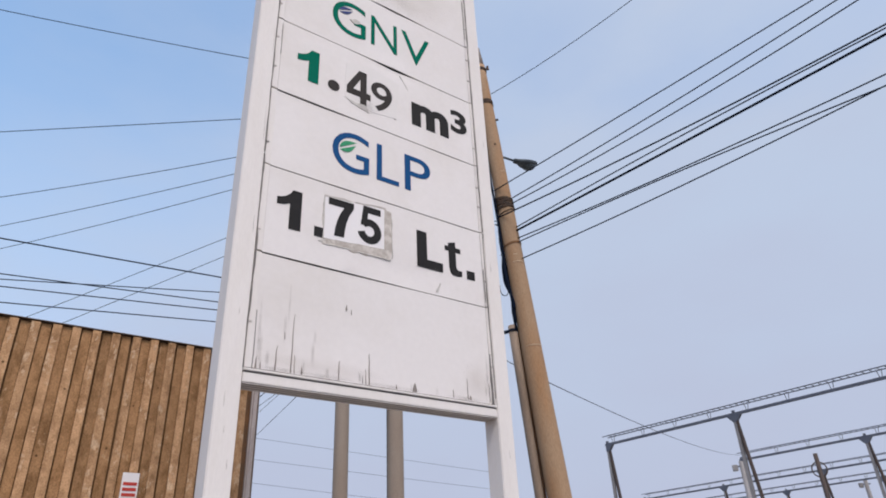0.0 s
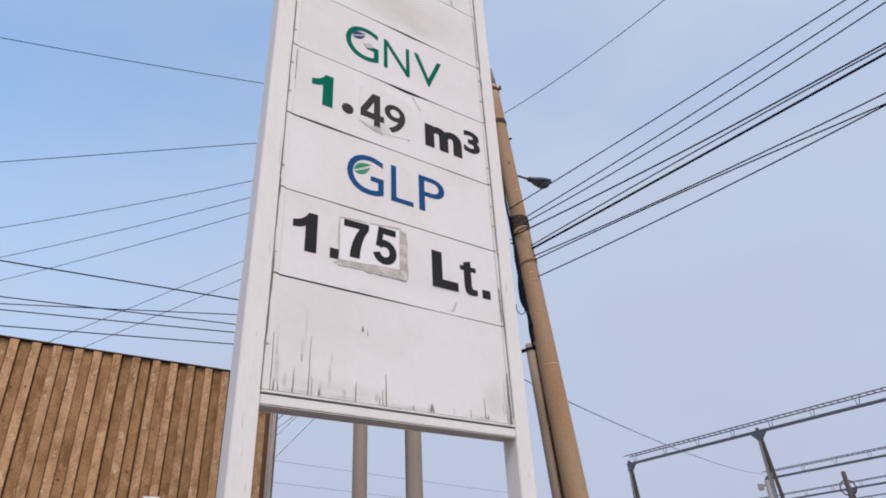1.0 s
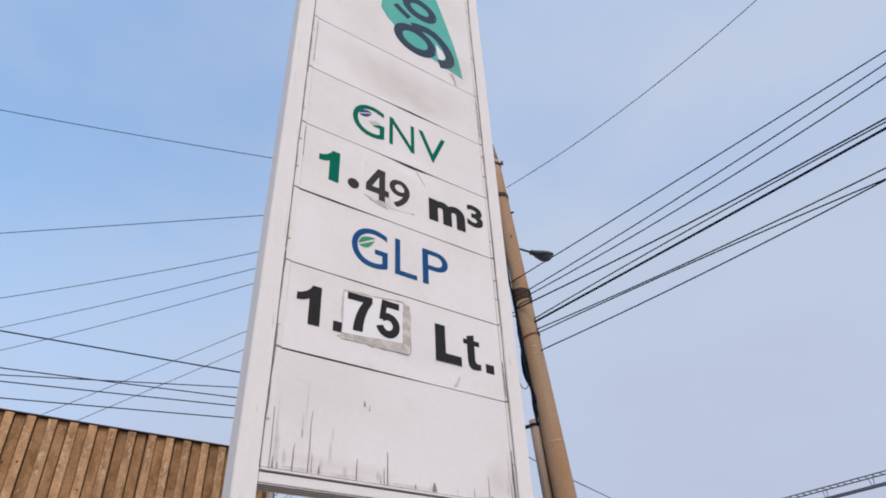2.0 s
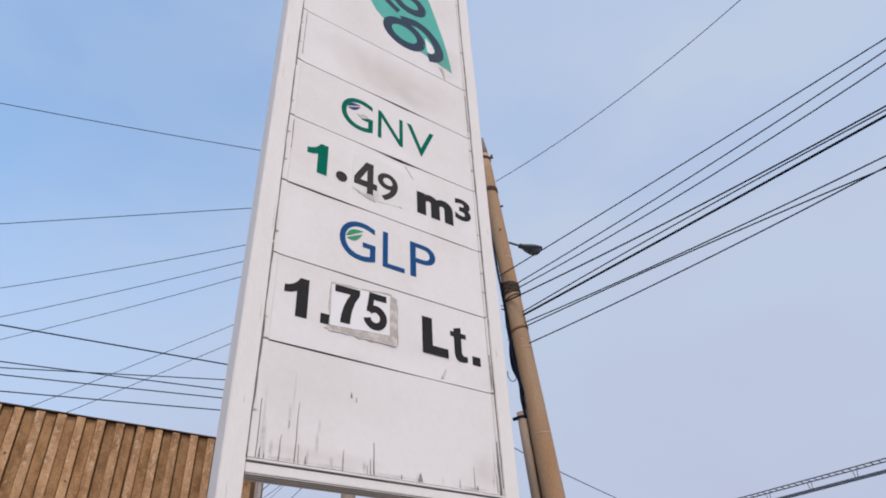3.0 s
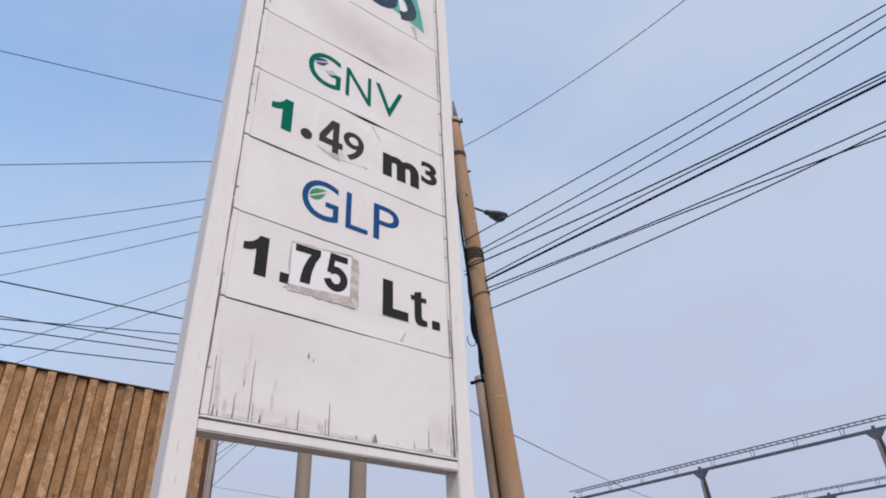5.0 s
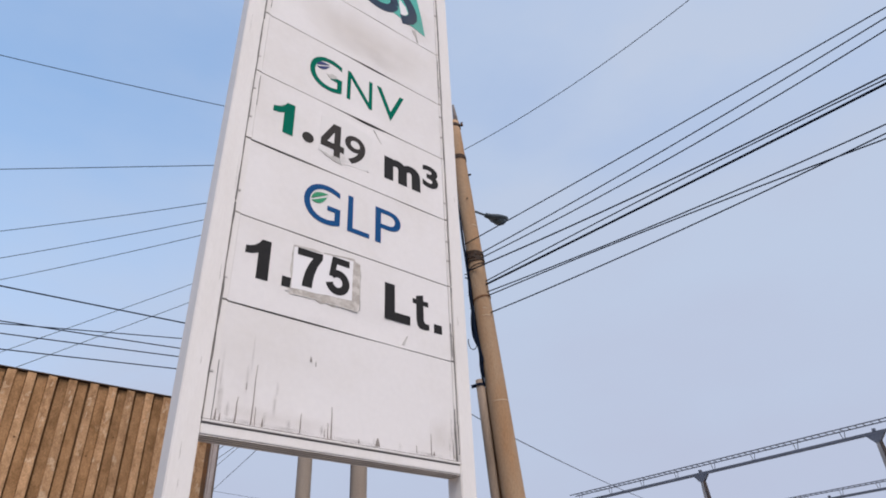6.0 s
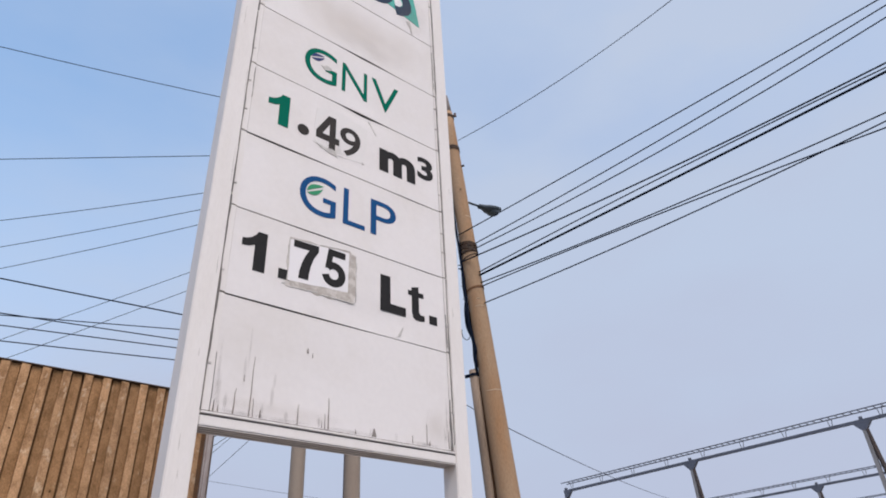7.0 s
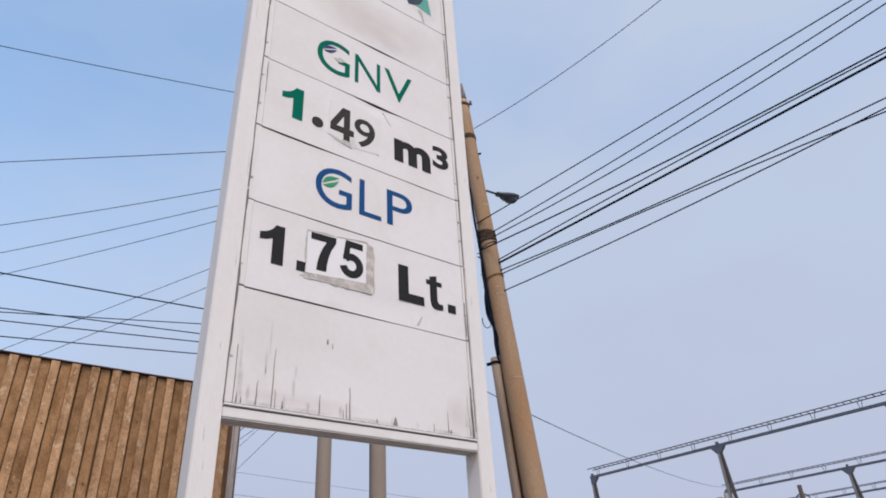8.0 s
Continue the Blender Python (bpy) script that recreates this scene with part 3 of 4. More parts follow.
for x, z, h in ((0.06, 3.05, 0.5), (0.075, 2.95, 0.3), (0.12, 2.9, 0.16), (0.215, 3.12, 0.22), (0.235, 3.28, 0.3), (0.40, 3.0, 0.16), (0.41, 3.1, 0.1), (0.50, 2.88, 0.1), (0.345, 2.9, 0.1), (0.575, 2.9, 0.16), (0.72, 2.89, 0.1), (1.1, 2.88, 0.08), (1.30, 2.88, 0.08), (1.74, 3.0, 0.5), (1.72, 2.92, 0.2)):
    w = rng.uniform(0.008, 0.016)
    FILMS.append((0, x - w, x + w, max(z - h / 2, 2.853), z + h / 2, -0.0046 - rng.uniform(0, 0.0004), M_RUN))
for x0, x1 in ((0.04, 0.34), (0.26, 0.7), (0.68, 1.2), (1.36, 1.7)):
    FILMS.append((0, x0, x1, 2.853, 2.885, -0.0051 - rng.uniform(0, 0.0003), M_RUN))
for k, x0, x1, z0, z1, y, mat in FILMS:
    bm = bmesh.new()
    bm.faces.new([bm.verts.new(v) for v in ((x0, y, z0), (x1, y, z0), (x1, y, z1), (x0, y, z1))])
    part("dirt_film", bm, mat, panels[k], "soft brownish dirt film")

# emblem on the top panel: a teal pointed shape with dark curved bands
p = panels[6]
teal = [(1.636, 7.075), (1.60, 7.33), (1.55, 7.56), (1.46, 7.88), (1.36, 8.2), (1.22, 8.5), (0.98, 8.42), (0.80, 8.1), (0.68, 7.78), (0.67, 7.57), (0.74, 7.46), (0.85, 7.36), (0.89, 7.24), (0.97, 7.17), (1.08, 7.145), (1.2, 7.17), (1.35, 7.14)]
part("emblem", plate(teal, F - 0.001, 0.001), M_TEAL, p, "teal pointed emblem")


def ring_points(cx, cz, rx, rz, tilt, a0, a1, n=28):
    c, sn = math.cos(radians(tilt)), math.sin(radians(tilt))
    out = []
    for k in range(n + 1):
        a = radians(a0 + (a1 - a0) * k / n)
        u, v = rx * math.cos(a), rz * math.sin(a)
        out.append((cx + u * c - v * sn, cz + u * sn + v * c))
    return out


part("emblem_band", stroke(ring_points(1.065, 7.31, 0.20, 0.160, -8, 0, 360), 0.10, F - 0.002, 0.001), M_NAVY, p, "dark navy ring")
part("emblem_band", stroke([(1.03, 7.52), (1.12, 7.555), (1.21, 7.575), (1.29, 7.562), (1.36, 7.522), (1.42, 7.46), (1.462, 7.39), (1.487, 7.315), (1.485, 7.245), (1.455, 7.19), (1.405, 7.155), (1.345, 7.14)], [0.10, 0.10, 0.105, 0.11, 0.11, 0.11, 0.11, 0.11, 0.11, 0.11, 0.11, 0.12], F - 0.0026, 0.001), M_NAVY, p, "dark navy hook")
part("emblem_gap", plate([(1.318, 7.42), (1.40, 7.35), (1.43, 7.27), (1.40, 7.22), (1.345, 7.19), (1.325, 7.29)], F - 0.0015, 0.001), M_WHITE, p)
part("emblem_band", stroke(ring_points(1.13, 7.87, 0.165, 0.125, -8, 0, 360), 0.10, F - 0.002, 0.001), M_NAVY, p, "dark navy ring")
part("emblem_band", stroke([(0.83, 7.74), (0.93, 7.67), (1.0, 7.63)], 0.08, F - 0.002, 0.001), M_NAVY, p)
part("scuff", plate(ragged([(1.48, 7.06), (1.52, 7.075), (1.545, 6.92), (1.535, 6.915)], 0.006, 31, 4), F - 0.0014, 0.001), M_SMUDGE, p)
for post_x, marks in ((-0.08, ((0.03, 2.3, 0.05), (-0.02, 2.62, 0.09), (-0.005, 2.48, 0.04), (0.01, 3.15, 0.05), (0.045, 4.4, 0.3), (0.05, 5.2, 0.25), (-0.03, 5.9, 0.2), (-0.03, 6.3, 0.15), (0.04, 3.7, 0.12))), (1.87, ((0.01, 2.5, 0.05), (-0.02, 3.9, 0.08), (0.02, 5.1, 0.06)))):
    for k, (dx, z, h) in enumerate(marks):
        x = post_x + dx
        part("scratch", stroke([(x, z), (x + 0.002, z + h * 0.3), (x - 0.001, z + h * 0.55), (x + 0.001, z + h)], [0.0015, 0.004, 0.0025, 0.001], -0.0135, -0.010), M_SMUDGE, sign)

# ---- utility pole ----
BASE, TIP = Vector((4.706, 2.114, 0)), Vector((4.207, 2.592, 9.6))


def on_pole(z, across=0.0, toward=0.0):
    """A point at the height z on the leaning pole's axis, moved across and towards the street."""
    c = BASE + (TIP - BASE) * (z / TIP.z)
    return c + Vector((0.74, -0.67, 0)) * across + Vector((-0.67, -0.74, 0)) * toward


def pole_radius(z):
    return 0.158 - 0.0064 * z


def anchor(z, across=0.0, toward=0.0):
    """Where the cables are tied on, beside the shaft's street face."""
    c = Vector((4.667 - 0.0425 * z, 2.15 + 0.0409 * z, z))
    return c + Vector((0.74, -0.67, 0)) * across + Vector((-0.67, -0.74, 0)) * toward


pole = thing("utility_pole", BASE, "leaning tapered tan concrete utility pole with cables", "utility pole")
steps = np.linspace(0, 9.25, 26)
part("shaft", tube([on_pole(z) for z in steps], [pole_radius(z) + 0.002 * noise.noise((0, 0, z * 2)) for z in steps], 28), M_POLE, pole, smooth=True)
part("spike", tube([on_pole(z, 0.045) for z in (9.2, 9.4, 9.66)], [0.046, 0.036, 0.017], 10), M_RODGREY, pole, "rusty steel rod on top", smooth=True)


def hoop(name, z, height, extra, label, tilt=0.0, parent=None):
    """A strap round the pole."""
    rings = []
    bm = bmesh.new()
    for dz in (-height / 2, height / 2):
        for r in (0.0, extra):
            ring = []
            for k in range(24):
                a = 2 * math.pi * k / 24
                ring.append(bm.verts.new(on_pole(z + dz + tilt * math.cos(a), (pole_radius(z) + 0.001 + r) * math.cos(a), (pole_radius(z) + 0.001 + r) * math.sin(a))))
            rings.append(ring)
    lo_in, lo_out, hi_in, hi_out = rings
    for r0, r1 in ((lo_in, lo_out), (lo_out, hi_out), (hi_out, hi_in), (hi_in, lo_in)):
        for k in range(24):
            bm.faces.new((r0[k], r0[(k + 1) % 24], r1[(k + 1) % 24], r1[k]))
    return part(name, bm, M_BAND, parent or pole, label)


hoop("strap", 9.15, 0.05, 0.010, "rusty steel strap")
hoop("strap", 8.47, 0.075, 0.010, "dark steel strap holding a cable")
for dz, tl in ((-0.075, 0.02), (-0.03, -0.015), (0.015, 0.02), (0.055, -0.01)):
    hoop("strap", 6.62 + dz, 0.038, 0.014, "cable wound round the pole", tl)
thin = hoop("strap", 5.95, 0.024, 0.008, "thin orange rusty strap", 0.03)
thin.data.materials[0] = M_RUSTBAND
hoop("strap", 6.46, 0.014, 0.008, "thin strap", 0.05)


def score(z, a0, a1, tilt):
    """A pale chipped line part of the way round the shaft."""
    pts = []
    for k in range(13):
        a = radians(a0 + (a1 - a0) * k / 12)
        r = pole_radius(z) + 0.001
        pts.append(on_pole(z + tilt * math.cos(a) + 0.003 * noise.noise((z, k * 0.7, 0)), r * math.cos(a), r * math.sin(a)))
    part("score_line", tube(pts, [0.0015 + 0.004 * math.sin(math.pi * k / 12) for k in range(13)], 5), M_SCORE, pole, "pale score line")


score(7.14, 20, 75, 0.01)
score(5.66, 5, 110, 0.01)
score(5.77, 70, 95, 0.0)
score(4.47, 5, 120, 0.015)
# hardware at the top
part("bracket", box(-0.02, 0.05, -0.015, 0.015, -0.015, 0.015, 0.004), M_BAND, pole).matrix_world = Matrix.Translation(on_pole(9.18, 0.09, 0.03)) @ pose(0, 0, 0, 0, 20, -42)
part("insulator", tube([on_pole(9.16, 0.135, 0.03), on_pole(9.19, 0.135, 0.03), on_pole(9.22, 0.135, 0.03)], [0.022, 0.013, 0.022], 10), M_CERAMIC, pole, "brown ceramic insulator")
part("bolt", tube([on_pole(8.12, pole_radius(8.12) * 0.7, 0.03), on_pole(8.12, pole_radius(8.12) + 0.035, 0.05)], 0.016, 8), M_BAND, pole, "rusty bolt")
part("bolt", tube([on_pole(7.62, 0.02, pole_radius(7.62) - 0.01), on_pole(7.62, 0.02, pole_radius(7.62) + 0.02)], 0.010, 8), M_BAND, pole, "rusty bolt")

# riser pipe and the cable bundle beside the shaft
def on_conduit(z):
    return Vector((4.516 - 0.0415 * z, 2.300 + 0.0385 * z, z))


part("conduit", tube([on_conduit(z) for z in np.linspace(0, 4.79, 8)], [0.047 + 0.002 * z for z in np.linspace(0, 4.79, 8)], 18), M_CONDUIT, pole, "slim brown grey riser pipe", smooth=True)
# added dark strip that gives the pipe and shaft gap its shade
part("joint_shade", tube([on_conduit(z) + Vector((0.69, -0.72, 0)) * (0.058 + 0.002 * z) + Vector((0.025, 0.025, 0)) for z in np.linspace(0.2, 4.7, 20)], [0.019 + 0.006 * noise.noise((0, 0, z * 3)) for z in np.linspace(0.2, 4.7, 20)], 8), M_ENDPOST, pole, "dark strip for the shaded gap between pipe and shaft", smooth=True)
ctop = on_conduit(4.72)
part("pipe_clamp", tube([ctop - Vector((0, 0, 0.014)), ctop + Vector((0, 0, 0.014))], 0.067, 18), M_CABLE, pole, "rusty clamp")
part("clamp_bolt", tube([ctop + Vector((-0.045, 0.04, 0)), ctop + Vector((-0.085, 0.08, -0.01))], 0.024, 8), M_CABLE, pole)
for k, (lo, hi, off, wob, rr) in enumerate(((4.72, 6.75, 0.012, 0.03, 0.018), (4.75, 6.5, 0.03, 0.04, 0.013), (4.8, 8.3, 0.0, 0.015, 0.012), (5.0, 6.05, 0.045, 0.035, 0.015), (5.25, 6.0, 0.04, 0.025, 0.022), (6.5, 7.7, 0.01, 0.02, 0.010))):
    rng = random.Random(50 + k)
    pts = []
    for j in range(25):
        u = j / 24
        z = lo + (hi - lo) * u
        belly = off * math.sin(math.pi * min(1, u * 1.3)) + wob * (noise.noise((k * 3.3, 0, z * 1.7)))
        pull = 0.06 * math.exp(-((z - 5.15) / 0.18) ** 2)
        pts.append(on_pole(z, -pole_radius(z) - rr - max(0, belly) + pull * 0.6, 0.03 + 0.02 * k * math.sin(z * 3)))
    part("pole_cable", tube(pts, rr, 8), M_CABLE, pole, "dark cable running down the pole" if k == 0 else "", smooth=True)
part("cable_loop", tube([on_pole(5.30 + 0.10 * math.sin(a), -pole_radius(5.2) - 0.09 + 0.055 * math.cos(a), 0.05) for a in (radians(d) for d in range(150, 420, 15))], 0.006, 6), M_CABLE, pole, "thin dangling cable end", smooth=True)
for k in range(8):
    rng = random.Random(90 + k)
    z = 5.55 + 0.13 * k * (1 + rng.uniform(-0.2, 0.2))
    a = on_pole(z, -pole_radius(z) - 0.03, 0.04)
    part("cable_tie", tube([a, a + Vector((-0.05, 0.04, 0.03)) * rng.uniform(0.3, 0.7) + Vector((0, 0, rng.uniform(-0.04, 0.02)))], 0.007, 5), M_CABLE, pole)

# ---- street lamp on the pole ----
lamp = thing("street_lamp", on_pole(7.40), "dark grey cobra-head street lamp on the utility pole", "street lamp")
h0, h1 = Vector((4.575, 2.36, 7.415)), Vector((5.07, 2.44, 7.575))
part("arm", tube([on_pole(7.44, 0.0), on_pole(7.46, 0.12, -0.02), h0 + (h1 - h0) * 0.06], 0.017, 10), M_LAMP, lamp, smooth=True)
axis = (h1 - h0).normalized()
side = axis.cross(Vector((0, 0, 1))).normalized()
up = side.cross(axis)
bm = bmesh.new()
rings = []
for u, w, h, drop in ((0.0, 0.03, 0.03, 0.0), (0.02, 0.045, 0.042, 0.0), (0.2, 0.05, 0.045, -0.003), (0.24, 0.06, 0.05, -0.004), (0.42, 0.095, 0.06, -0.012), (0.62, 0.118, 0.062, -0.018), (0.82, 0.11, 0.055, -0.016), (0.94, 0.075, 0.035, -0.008), (1.0, 0.03, 0.015, 0.0)):
    c = h0 + (h1 - h0) * u + up * drop
    rings.append([bm.verts.new(c + side * w * math.cos(a) + up * h * (math.sin(a) if math.sin(a) > 0 else 0.7 * math.sin(a))) for a in (2 * math.pi * k / 16 for k in range(16))])
for r0, r1 in zip(rings, rings[1:]):
    for k in range(16):
        bm.faces.new((r0[k], r0[(k + 1) % 16], r1[(k + 1) % 16], r1[k]))
bm.faces.new(rings[0])
bm.faces.new(rings[-1])
part("housing", bm, M_LAMP, lamp, smooth=True)
bm = bmesh.new()
bmesh.ops.create_uvsphere(bm, u_segments=18, v_segments=10, radius=1.0)
basis = Matrix((axis, side, up)).transposed().to_4x4()
bmesh.ops.transform(bm, matrix=Matrix.Translation(h0 + (h1 - h0) * 0.64 - up * 0.036) @ basis @ Matrix.Diagonal((0.14, 0.09, 0.075, 1)), verts=bm.verts)
part("bowl", bm, M_LENS, lamp, "dull glass bowl", smooth=True)

# ---- back posts ----
for k, (x, y, r) in enumerate(((5.2, 8.85, 0.15), (6.15, 8.31, 0.165))):
    post = thing("concrete_pole", (x, y, 0), "plain brown grey concrete pole behind the sign", "pole", "poles behind the sign")
    part("shaft", tube([(x, y, z) for z in np.linspace(0, 11.4, 6)], [r * (1.06 - 0.014 * z) for z in np.linspace(0, 11.4, 6)], 20), M_POST, post, smooth=True)

# added dark strip: stands in for the second pole's shaded left side
part("side_shade", tube([(6.15 - 0.135, 8.31 + 0.075, z) for z in np.linspace(0, 11.2, 5)], 0.024, 8), M_STEEL_DARK, post, "dark strip as the shaded side of the pole", smooth=True)

# ---- timber wall ----
wall = thing("batten_wall", (-2, 4, 0), "tall tan brown wall of weathered vertical battens", "wall")
PITCH, WALL_Y, WALL_TOP, X_FIRST = 0.1942, 4.0, 4.375, -1.06
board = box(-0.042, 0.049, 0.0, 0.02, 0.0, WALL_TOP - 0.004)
board_ob = part("board", board, M_BOARD, wall, "brown board with recess shade in its colour")
batten = box(-0.041, 0.041, -0.030, 0.0, 0.0, WALL_TOP, 0.003)
batten_ob = part("batten", batten, M_BATTEN, wall, "paler worn batten")
rng = random.Random(4)
for k in range(-24, 13):
    x = X_FIRST + 0.041 + PITCH * k
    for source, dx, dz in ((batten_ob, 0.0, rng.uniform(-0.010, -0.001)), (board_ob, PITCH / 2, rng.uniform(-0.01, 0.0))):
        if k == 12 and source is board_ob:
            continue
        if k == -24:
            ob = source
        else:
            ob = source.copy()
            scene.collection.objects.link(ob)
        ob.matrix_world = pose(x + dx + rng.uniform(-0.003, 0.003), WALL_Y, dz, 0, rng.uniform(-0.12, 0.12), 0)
last_batten = batten_ob.copy()
scene.collection.objects.link(last_batten)
last_batten.matrix_world = pose(1.394, WALL_Y - 0.002, -0.006)
part("back_frame", box(-5.9, 1.432, WALL_Y + 0.024, WALL_Y + 0.09, 0, WALL_TOP + 0.006), M_GAP, wall, "backing frame in dark brown that shades the gaps")
part("cap_rail", box(-5.9, 1.60, WALL_Y - 0.036, WALL_Y + 0.09, WALL_TOP + 0.007, WALL_TOP + 0.015, 0.002), M_CAP, wall, "dark top rail")
# the corner recess gets its shade from this board's dark colour
part("end_board", box(1.436, 1.497, WALL_Y + 0.0, WALL_Y + 0.08, 0, WALL_TOP - 0.01, 0.004), M_ENDPOST, wall, "rusty corner board darkened for the recess shade")
part("end_post", box(1.500, 1.576, WALL_Y - 0.03, WALL_Y + 0.06, 0, WALL_TOP - 0.02, 0.018), M_ENDEDGE, wall, "grey steel corner post")
part("end_strip", box(1.578, 1.588, WALL_Y - 0.02, WALL_Y + 0.05, 0, WALL_TOP - 0.03), M_CAP, wall, "dark edge strip")
# worn pale patches where the paint has gone from the batten heads
for k in range(-9, 13):
    x = X_FIRST + 0.041 + PITCH * k
    for n in range(rng.choice((2, 3, 4, 5))):
        w, h = rng.uniform(0.006, 0.020), rng.uniform(0.012, 0.045)
        cx, cz = x + rng.uniform(-0.020, 0.018), WALL_TOP - 0.03 - h - abs(rng.gauss(0, 0.20 if n < 3 else 0.7))
        outline = ragged([(cx - w, cz - h), (cx + w * 0.4, cz - h * 0.8), (cx + w, cz + h * 0.5), (cx - w * 0.2, cz + h)], min(w, h) * 0.22, rng.random(), 3)
        part("worn_patch", plate(outline, WALL_Y - 0.0312 - 0.0006 * n, WALL_Y - 0.0302 - 0.0002 * n), M_CHIP, wall, "pale chipped patch on the timber")

# knots in the timber
for k in range(-9, 13):
    for n in range(rng.choice((0, 1, 1, 2))):
        on_board = rng.random() < 0.4
        cx = X_FIRST + 0.041 + PITCH * k + (PITCH / 2 if on_board else 0) + rng.uniform(-0.02, 0.02)
        cz, w, h = WALL_TOP - rng.uniform(0.25, 1.9), rng.uniform(0.007, 0.014), rng.uniform(0.008, 0.018)
        y = WALL_Y - (0.0008 if on_board else 0.0322)
        outline = ragged([(cx + w * math.cos(a), cz + h * math.sin(a)) for a in (2 * math.pi * j / 7 for j in range(7))], 0.0015, rng.random(), 1)
        part("knot", plate(outline, y - 0.001, y + 0.002), M_KNOT, wall, "dark knot in the timber")

# ---- steel gantries ----
GX, BEAM_Z = 18.35, 6.575
gantry = thing("steel_gantry", (GX, 5.5, 0), "grey steel gantry frame with slim upper rail", "gantry", "row of steel gantries")
part("beam", box(GX - 0.035, GX + 0.035, -7.2, 13.38, BEAM_Z - 0.04, BEAM_Z + 0.045, 0.006), M_STEEL, gantry)
for dx in (-0.16, 0.16):
    part("rail", box(GX + dx - 0.013, GX + dx + 0.013, -7.2, 13.35, 6.835, 6.863), M_STEEL, gantry)
rung = part("rung", box(-0.14, 0.14, -0.012, 0.012, 6.842, 6.856), M_STEEL, gantry)
for k, y in enumerate(np.arange(-7.1, 13.3, 0.2)):
    if k:
        rung = rung.copy()
        scene.collection.objects.link(rung)
    rung.matrix_basis = pose(GX, y, 0)
for y in np.arange(-6.5, 13.2, 1.3):
    bm = bmesh.new()
    for sgn in (-1, 1):
        tube([(GX, y + 0.03 * sgn, BEAM_Z + 0.04), (GX, y + 0.07 * sgn, 6.838)], 0.011, 6, bm)
    part("strut", bm, M_STEEL, gantry)
for y in (13.28, 8.27, 3.12, -1.9, -6.6):
    part("column", box(GX - 0.05, GX + 0.05, y - 0.05, y + 0.05, 0, BEAM_Z - 0.14, 0.008), M_CONC, gantry)
    part("brace", tube([(GX, y - 0.05, BEAM_Z - 0.2), (GX, y - 0.60, 0.0)], 0.058, 8), M_STEEL_DARK, gantry)
    wide = 0.0 if y > 13 else 0.24
    bm = plate([(-0.06, BEAM_Z - 0.25), (0.06, BEAM_Z - 0.25), (0.06 + wide * 0.75, BEAM_Z - 0.042), (-0.24, BEAM_Z - 0.042)], -0.056, 0.056)
    bmesh.ops.transform(bm, matrix=pose(GX, y, 0, 0, 0, 90), verts=bm.verts)
    part("bracket", bm, M_STEEL, gantry)
    part("cap", box(GX - 0.04, GX + 0.04, y - 0.04, y + 0.04, BEAM_Z + 0.046, BEAM_Z + 0.12), M_STEEL, gantry)
gantry.matrix_world = pose(18.87, 5.48, 0, 0, 0, 3.7)
for x, dy in ((27.0, -0.25), (32.9, 9.85), (38.6, 9.6)):
    copy_thing(gantry, pose(x, 5.5 + dy, 0, 0, 0, 3.7))

# slim posts between the gantries
mast = thing("slim_mast", (27.56, 10.40, 0), "slim dark steel mast with a round hoop", "mast")
part("shaft", tube([(27.56, 10.40, 0), (27.56, 10.40, 6.45)], [0.11, 0.085], 12), M_STEEL_DARK, mast, smooth=True)
bm = tube([(27.56 + 0.19 * math.cos(a), 10.40 - 0.21 * math.cos(a), 5.83 + 0.29 * math.sin(a)) for a in (2 * math.pi * k / 32 for k in range(33))], 0.026, 8, closed_ends=False)
part("hoop", bm, M_STEEL_DARK, mast, smooth=True)
for x, y, z, r in ((25.37, 12.4, 6.34, 0.10), (39.21, 13.83, 6.6, 0.12)):
    far = thing("concrete_mast", (x, y, 0), "pale concrete mast among the gantries", "mast", "concrete masts")
    part("shaft", tube([(x, y, 0), (x, y, z)], [r * 1.2, r * 0.85], 14), M_CONC, far, smooth=True)
    part("crossarm", box(-0.36, 0.2, -0.03, 0.03, -0.03, 0.03), M_STEEL, far).matrix_world = pose(x, y, z - 0.2, 0, 0, -47)
    part("box", box(-0.37, -0.17, -0.07, 0.07, -0.13, 0.11, 0.008), M_CONC, far).matrix_world = pose(x, y, z - 0.24, 0, 0, -47)

# red and white notice on the wall
notice = thing("wall_notice", (0.31, 3.955, 2.6), "small red and white notice fixed on the wall", "notice")
part("board", box(0.24, 0.40, 3.945, 3.957, 2.60, 2.95, 0.002), M_WHITE, notice)
for k in range(5):
    part("bar", box(0.255, 0.385, 3.941, 3.9448, 2.62 + k * 0.052, 2.65 + k * 0.052), M_RED, notice)


# ---- cables ----
def cable(a, b, radius, sag=0.1, mat=None, label="", beyond=1.0, group="overhead cables", stretch=1.0):
    """A sagging cable from a through b and on beyond it."""
    a, b = Vector(a), Vector(b)
    e = a + (b - a) * beyond
    pts = []
    for k in range(17):
        u = stretch * k / 16
        q = a + (e - a) * u
        q.z -= 4 * sag * u * (1 - u)
        pts.append(q)
    ob = part("overhead_cable", tube(pts, radius, 6), mat or M_CABLE, None, smooth=True)
    return tagged(ob, label or "thin black overhead cable fixed to the utility pole", "cable", group)


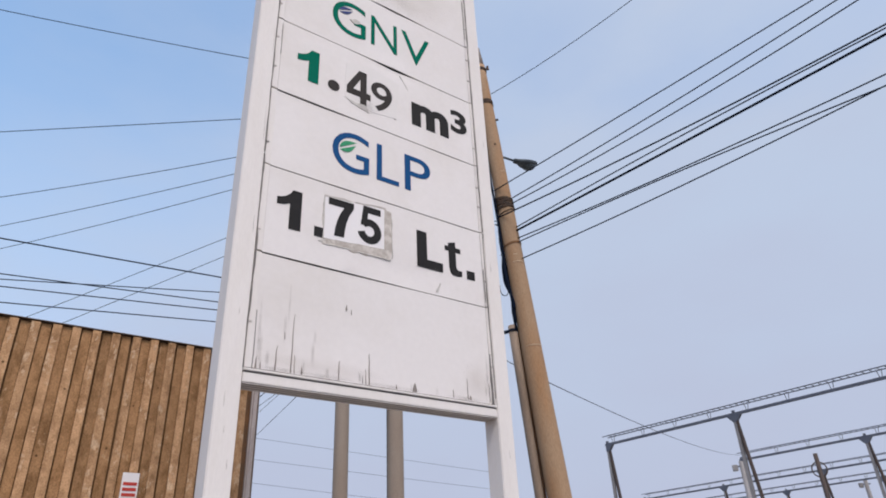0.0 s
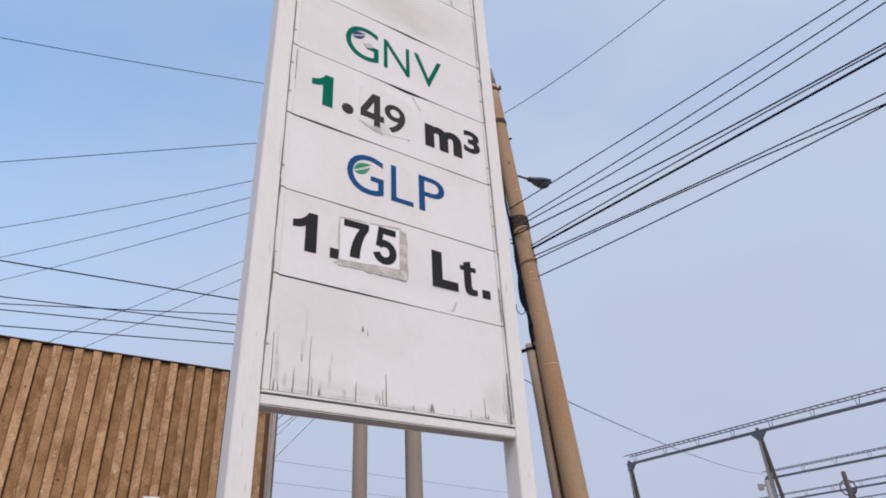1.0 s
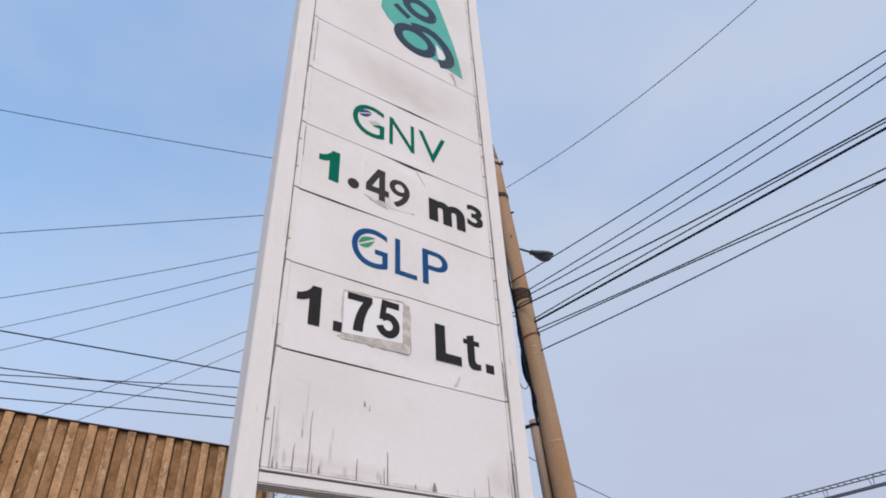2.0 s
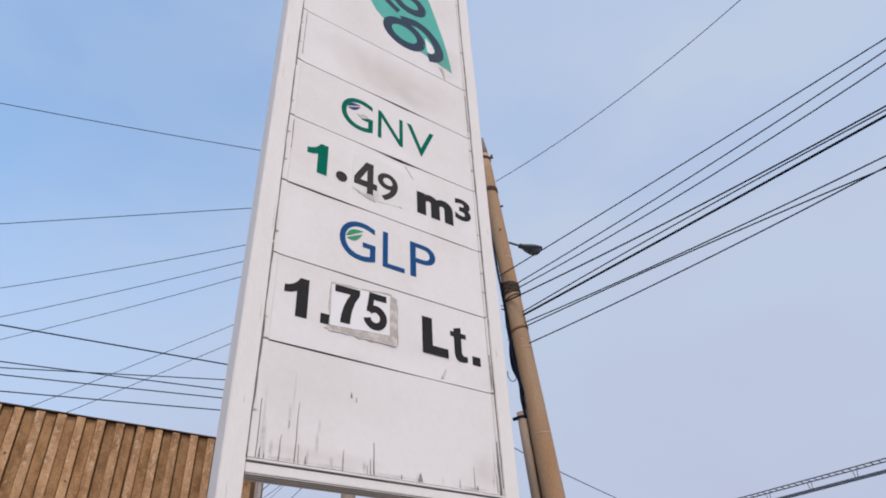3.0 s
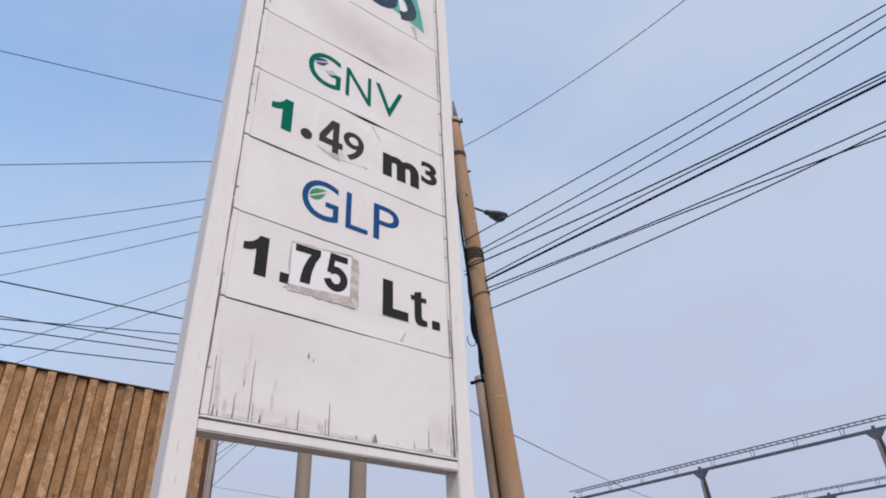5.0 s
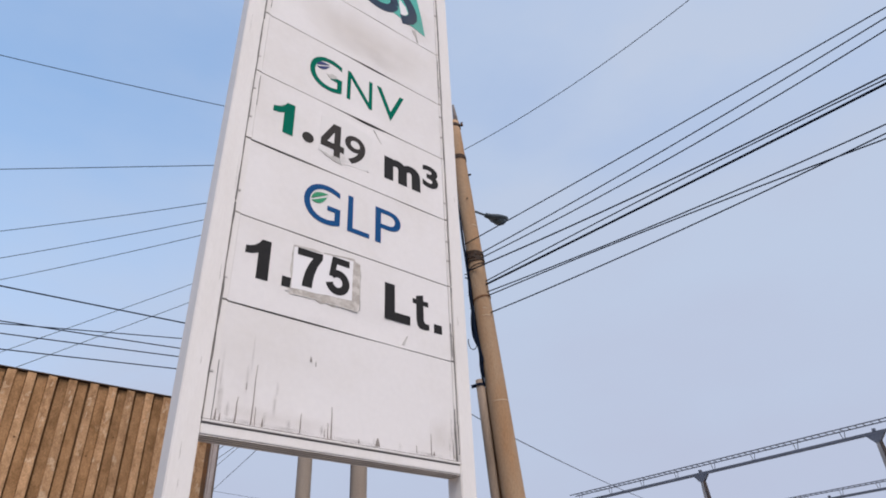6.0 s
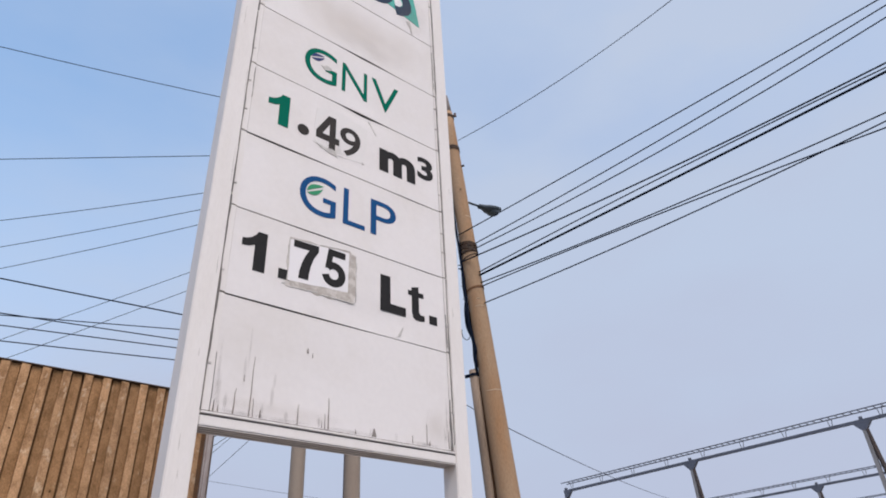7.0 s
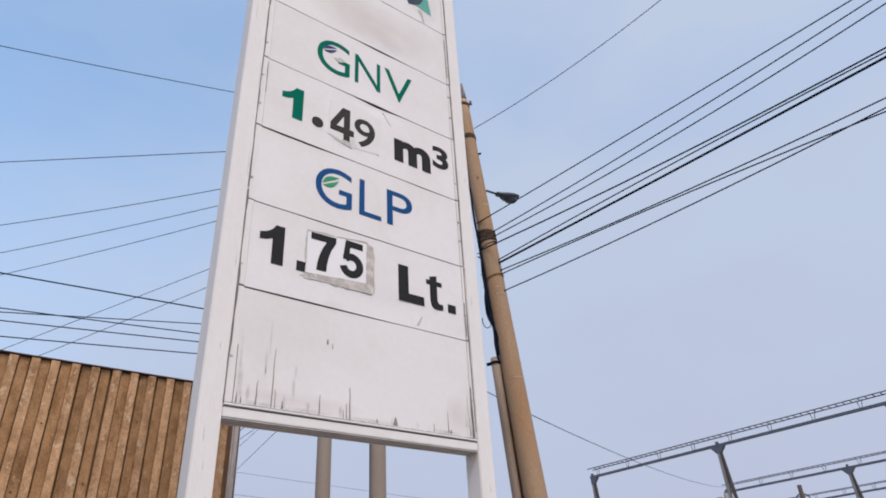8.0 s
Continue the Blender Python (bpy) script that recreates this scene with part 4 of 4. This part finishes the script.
# towards the street, past the viewer
CABLES_STREET = (
    (8.62, (4.79, 0.01, 8.85), 0.0055, 0.138),
    (6.95, (5.53, -1.83, 7.54), 0.008, 0.020),
    (6.67, (5.58, -2.01, 7.45), 0.008, 0.087),
    (6.59, (5.61, -2.19, 7.39), 0.008, 0.174),
    (6.49, (5.62, -2.24, 6.87), 0.01, 0.118),
    (6.20, (5.62, -2.23, 6.64), 0.008, -0.083),
    (6.15, (5.62, -2.21, 6.67), 0.015, 0.021),
    (6.03, (5.59, -2.06, 6.29), 0.008, 0.098),
    (5.97, (5.58, -2.02, 6.00), 0.008, -0.073),
    (5.71, (5.58, -2.02, 6.17), 0.008, 0.103),
)
for z, q, r, sg in CABLES_STREET:
    start = anchor(z, 0.106 - 0.0067 * z, 0.116 - 0.0067 * z)
    if z in (6.95, 6.49):
        # these two lie across the pole's street face
        start += Vector((-0.58, -0.61, -0.54)) * 0.16
        start += (start - Vector(q)).normalized() * 0.24
    cable(start, q, r, sg, beyond=1.6, stretch=1.25 if z > 8 else 1.0)
BEHIND = "thin dark overhead cable running behind the sign"
for z, q, r, sg in ((8.60, (-2.10, 4.90, 9.02), 0.0055, 0.145), (8.45, (-1.77, 6.84, 8.28), 0.006, 0.005), (8.50, (-1.57, 8.84, 8.49), 0.006, 0.260), (8.40, (-1.47, 9.95, 8.45), 0.006, 0.219), (8.30, (-1.37, 10.85, 8.44), 0.006, 0.252)):
    cable(anchor(z, -0.12 + 0.0098 * z), q, r, sg, beyond=1.5, label=BEHIND)
for z, q, r, sg in ((10.75, (-0.45, 15.42, 8.60), 0.0075, 0.01), (10.3, (0.22, 15.37, 8.46), 0.0075, 0.01), (7.81, (-1.44, 10.43, 8.25), 0.014, 0.01), (7.80, (-1.24, 10.43, 7.42), 0.010, 0.01), (7.35, (-1.27, 10.43, 7.53), 0.011, 0.01),
                    (7.22, (-1.21, 10.43, 7.28), 0.011, 0.01), (7.00, (-1.14, 10.43, 6.97), 0.011, 0.01), (7.10, (7.15, 18.90, 8.35), 0.012, 0.01), (6.72, (7.18, 18.90, 8.06), 0.008, 0.01), (6.95, (7.17, 18.90, 7.81), 0.007, 0.01), (6.60, (7.37, 18.90, 7.26), 0.008, 0.01)):
    cable((5.2, 8.85, z), q, r, sg, beyond=1.4, label="thin dark overhead cable from a concrete pole", group="cables of the concrete pole")
SLACK = on_pole(4.14, 0, -0.14)
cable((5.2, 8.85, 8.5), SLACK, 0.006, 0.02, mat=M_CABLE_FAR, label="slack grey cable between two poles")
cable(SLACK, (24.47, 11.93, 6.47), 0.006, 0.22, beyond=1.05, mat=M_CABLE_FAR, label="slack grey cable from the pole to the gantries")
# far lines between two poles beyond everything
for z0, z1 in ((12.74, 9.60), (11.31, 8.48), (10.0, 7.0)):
    cable((2.0, 40.5, z0), (30.0, 33.5, z1), 0.011, 0.05, M_CABLE_FAR, "distant power line with haze in its grey", 1.0, "distant power lines")
for x, y, top in ((2.0, 40.5, 13.0), (30.0, 33.5, 9.8)):
    far = thing("line_pole", (x, y, 0), "distant grey pole carrying power lines", "pole", "distant line poles")
    part("shaft", tube([(x, y, 0), (x, y, top)], [0.17, 0.10], 12), M_CONC, far, smooth=True)
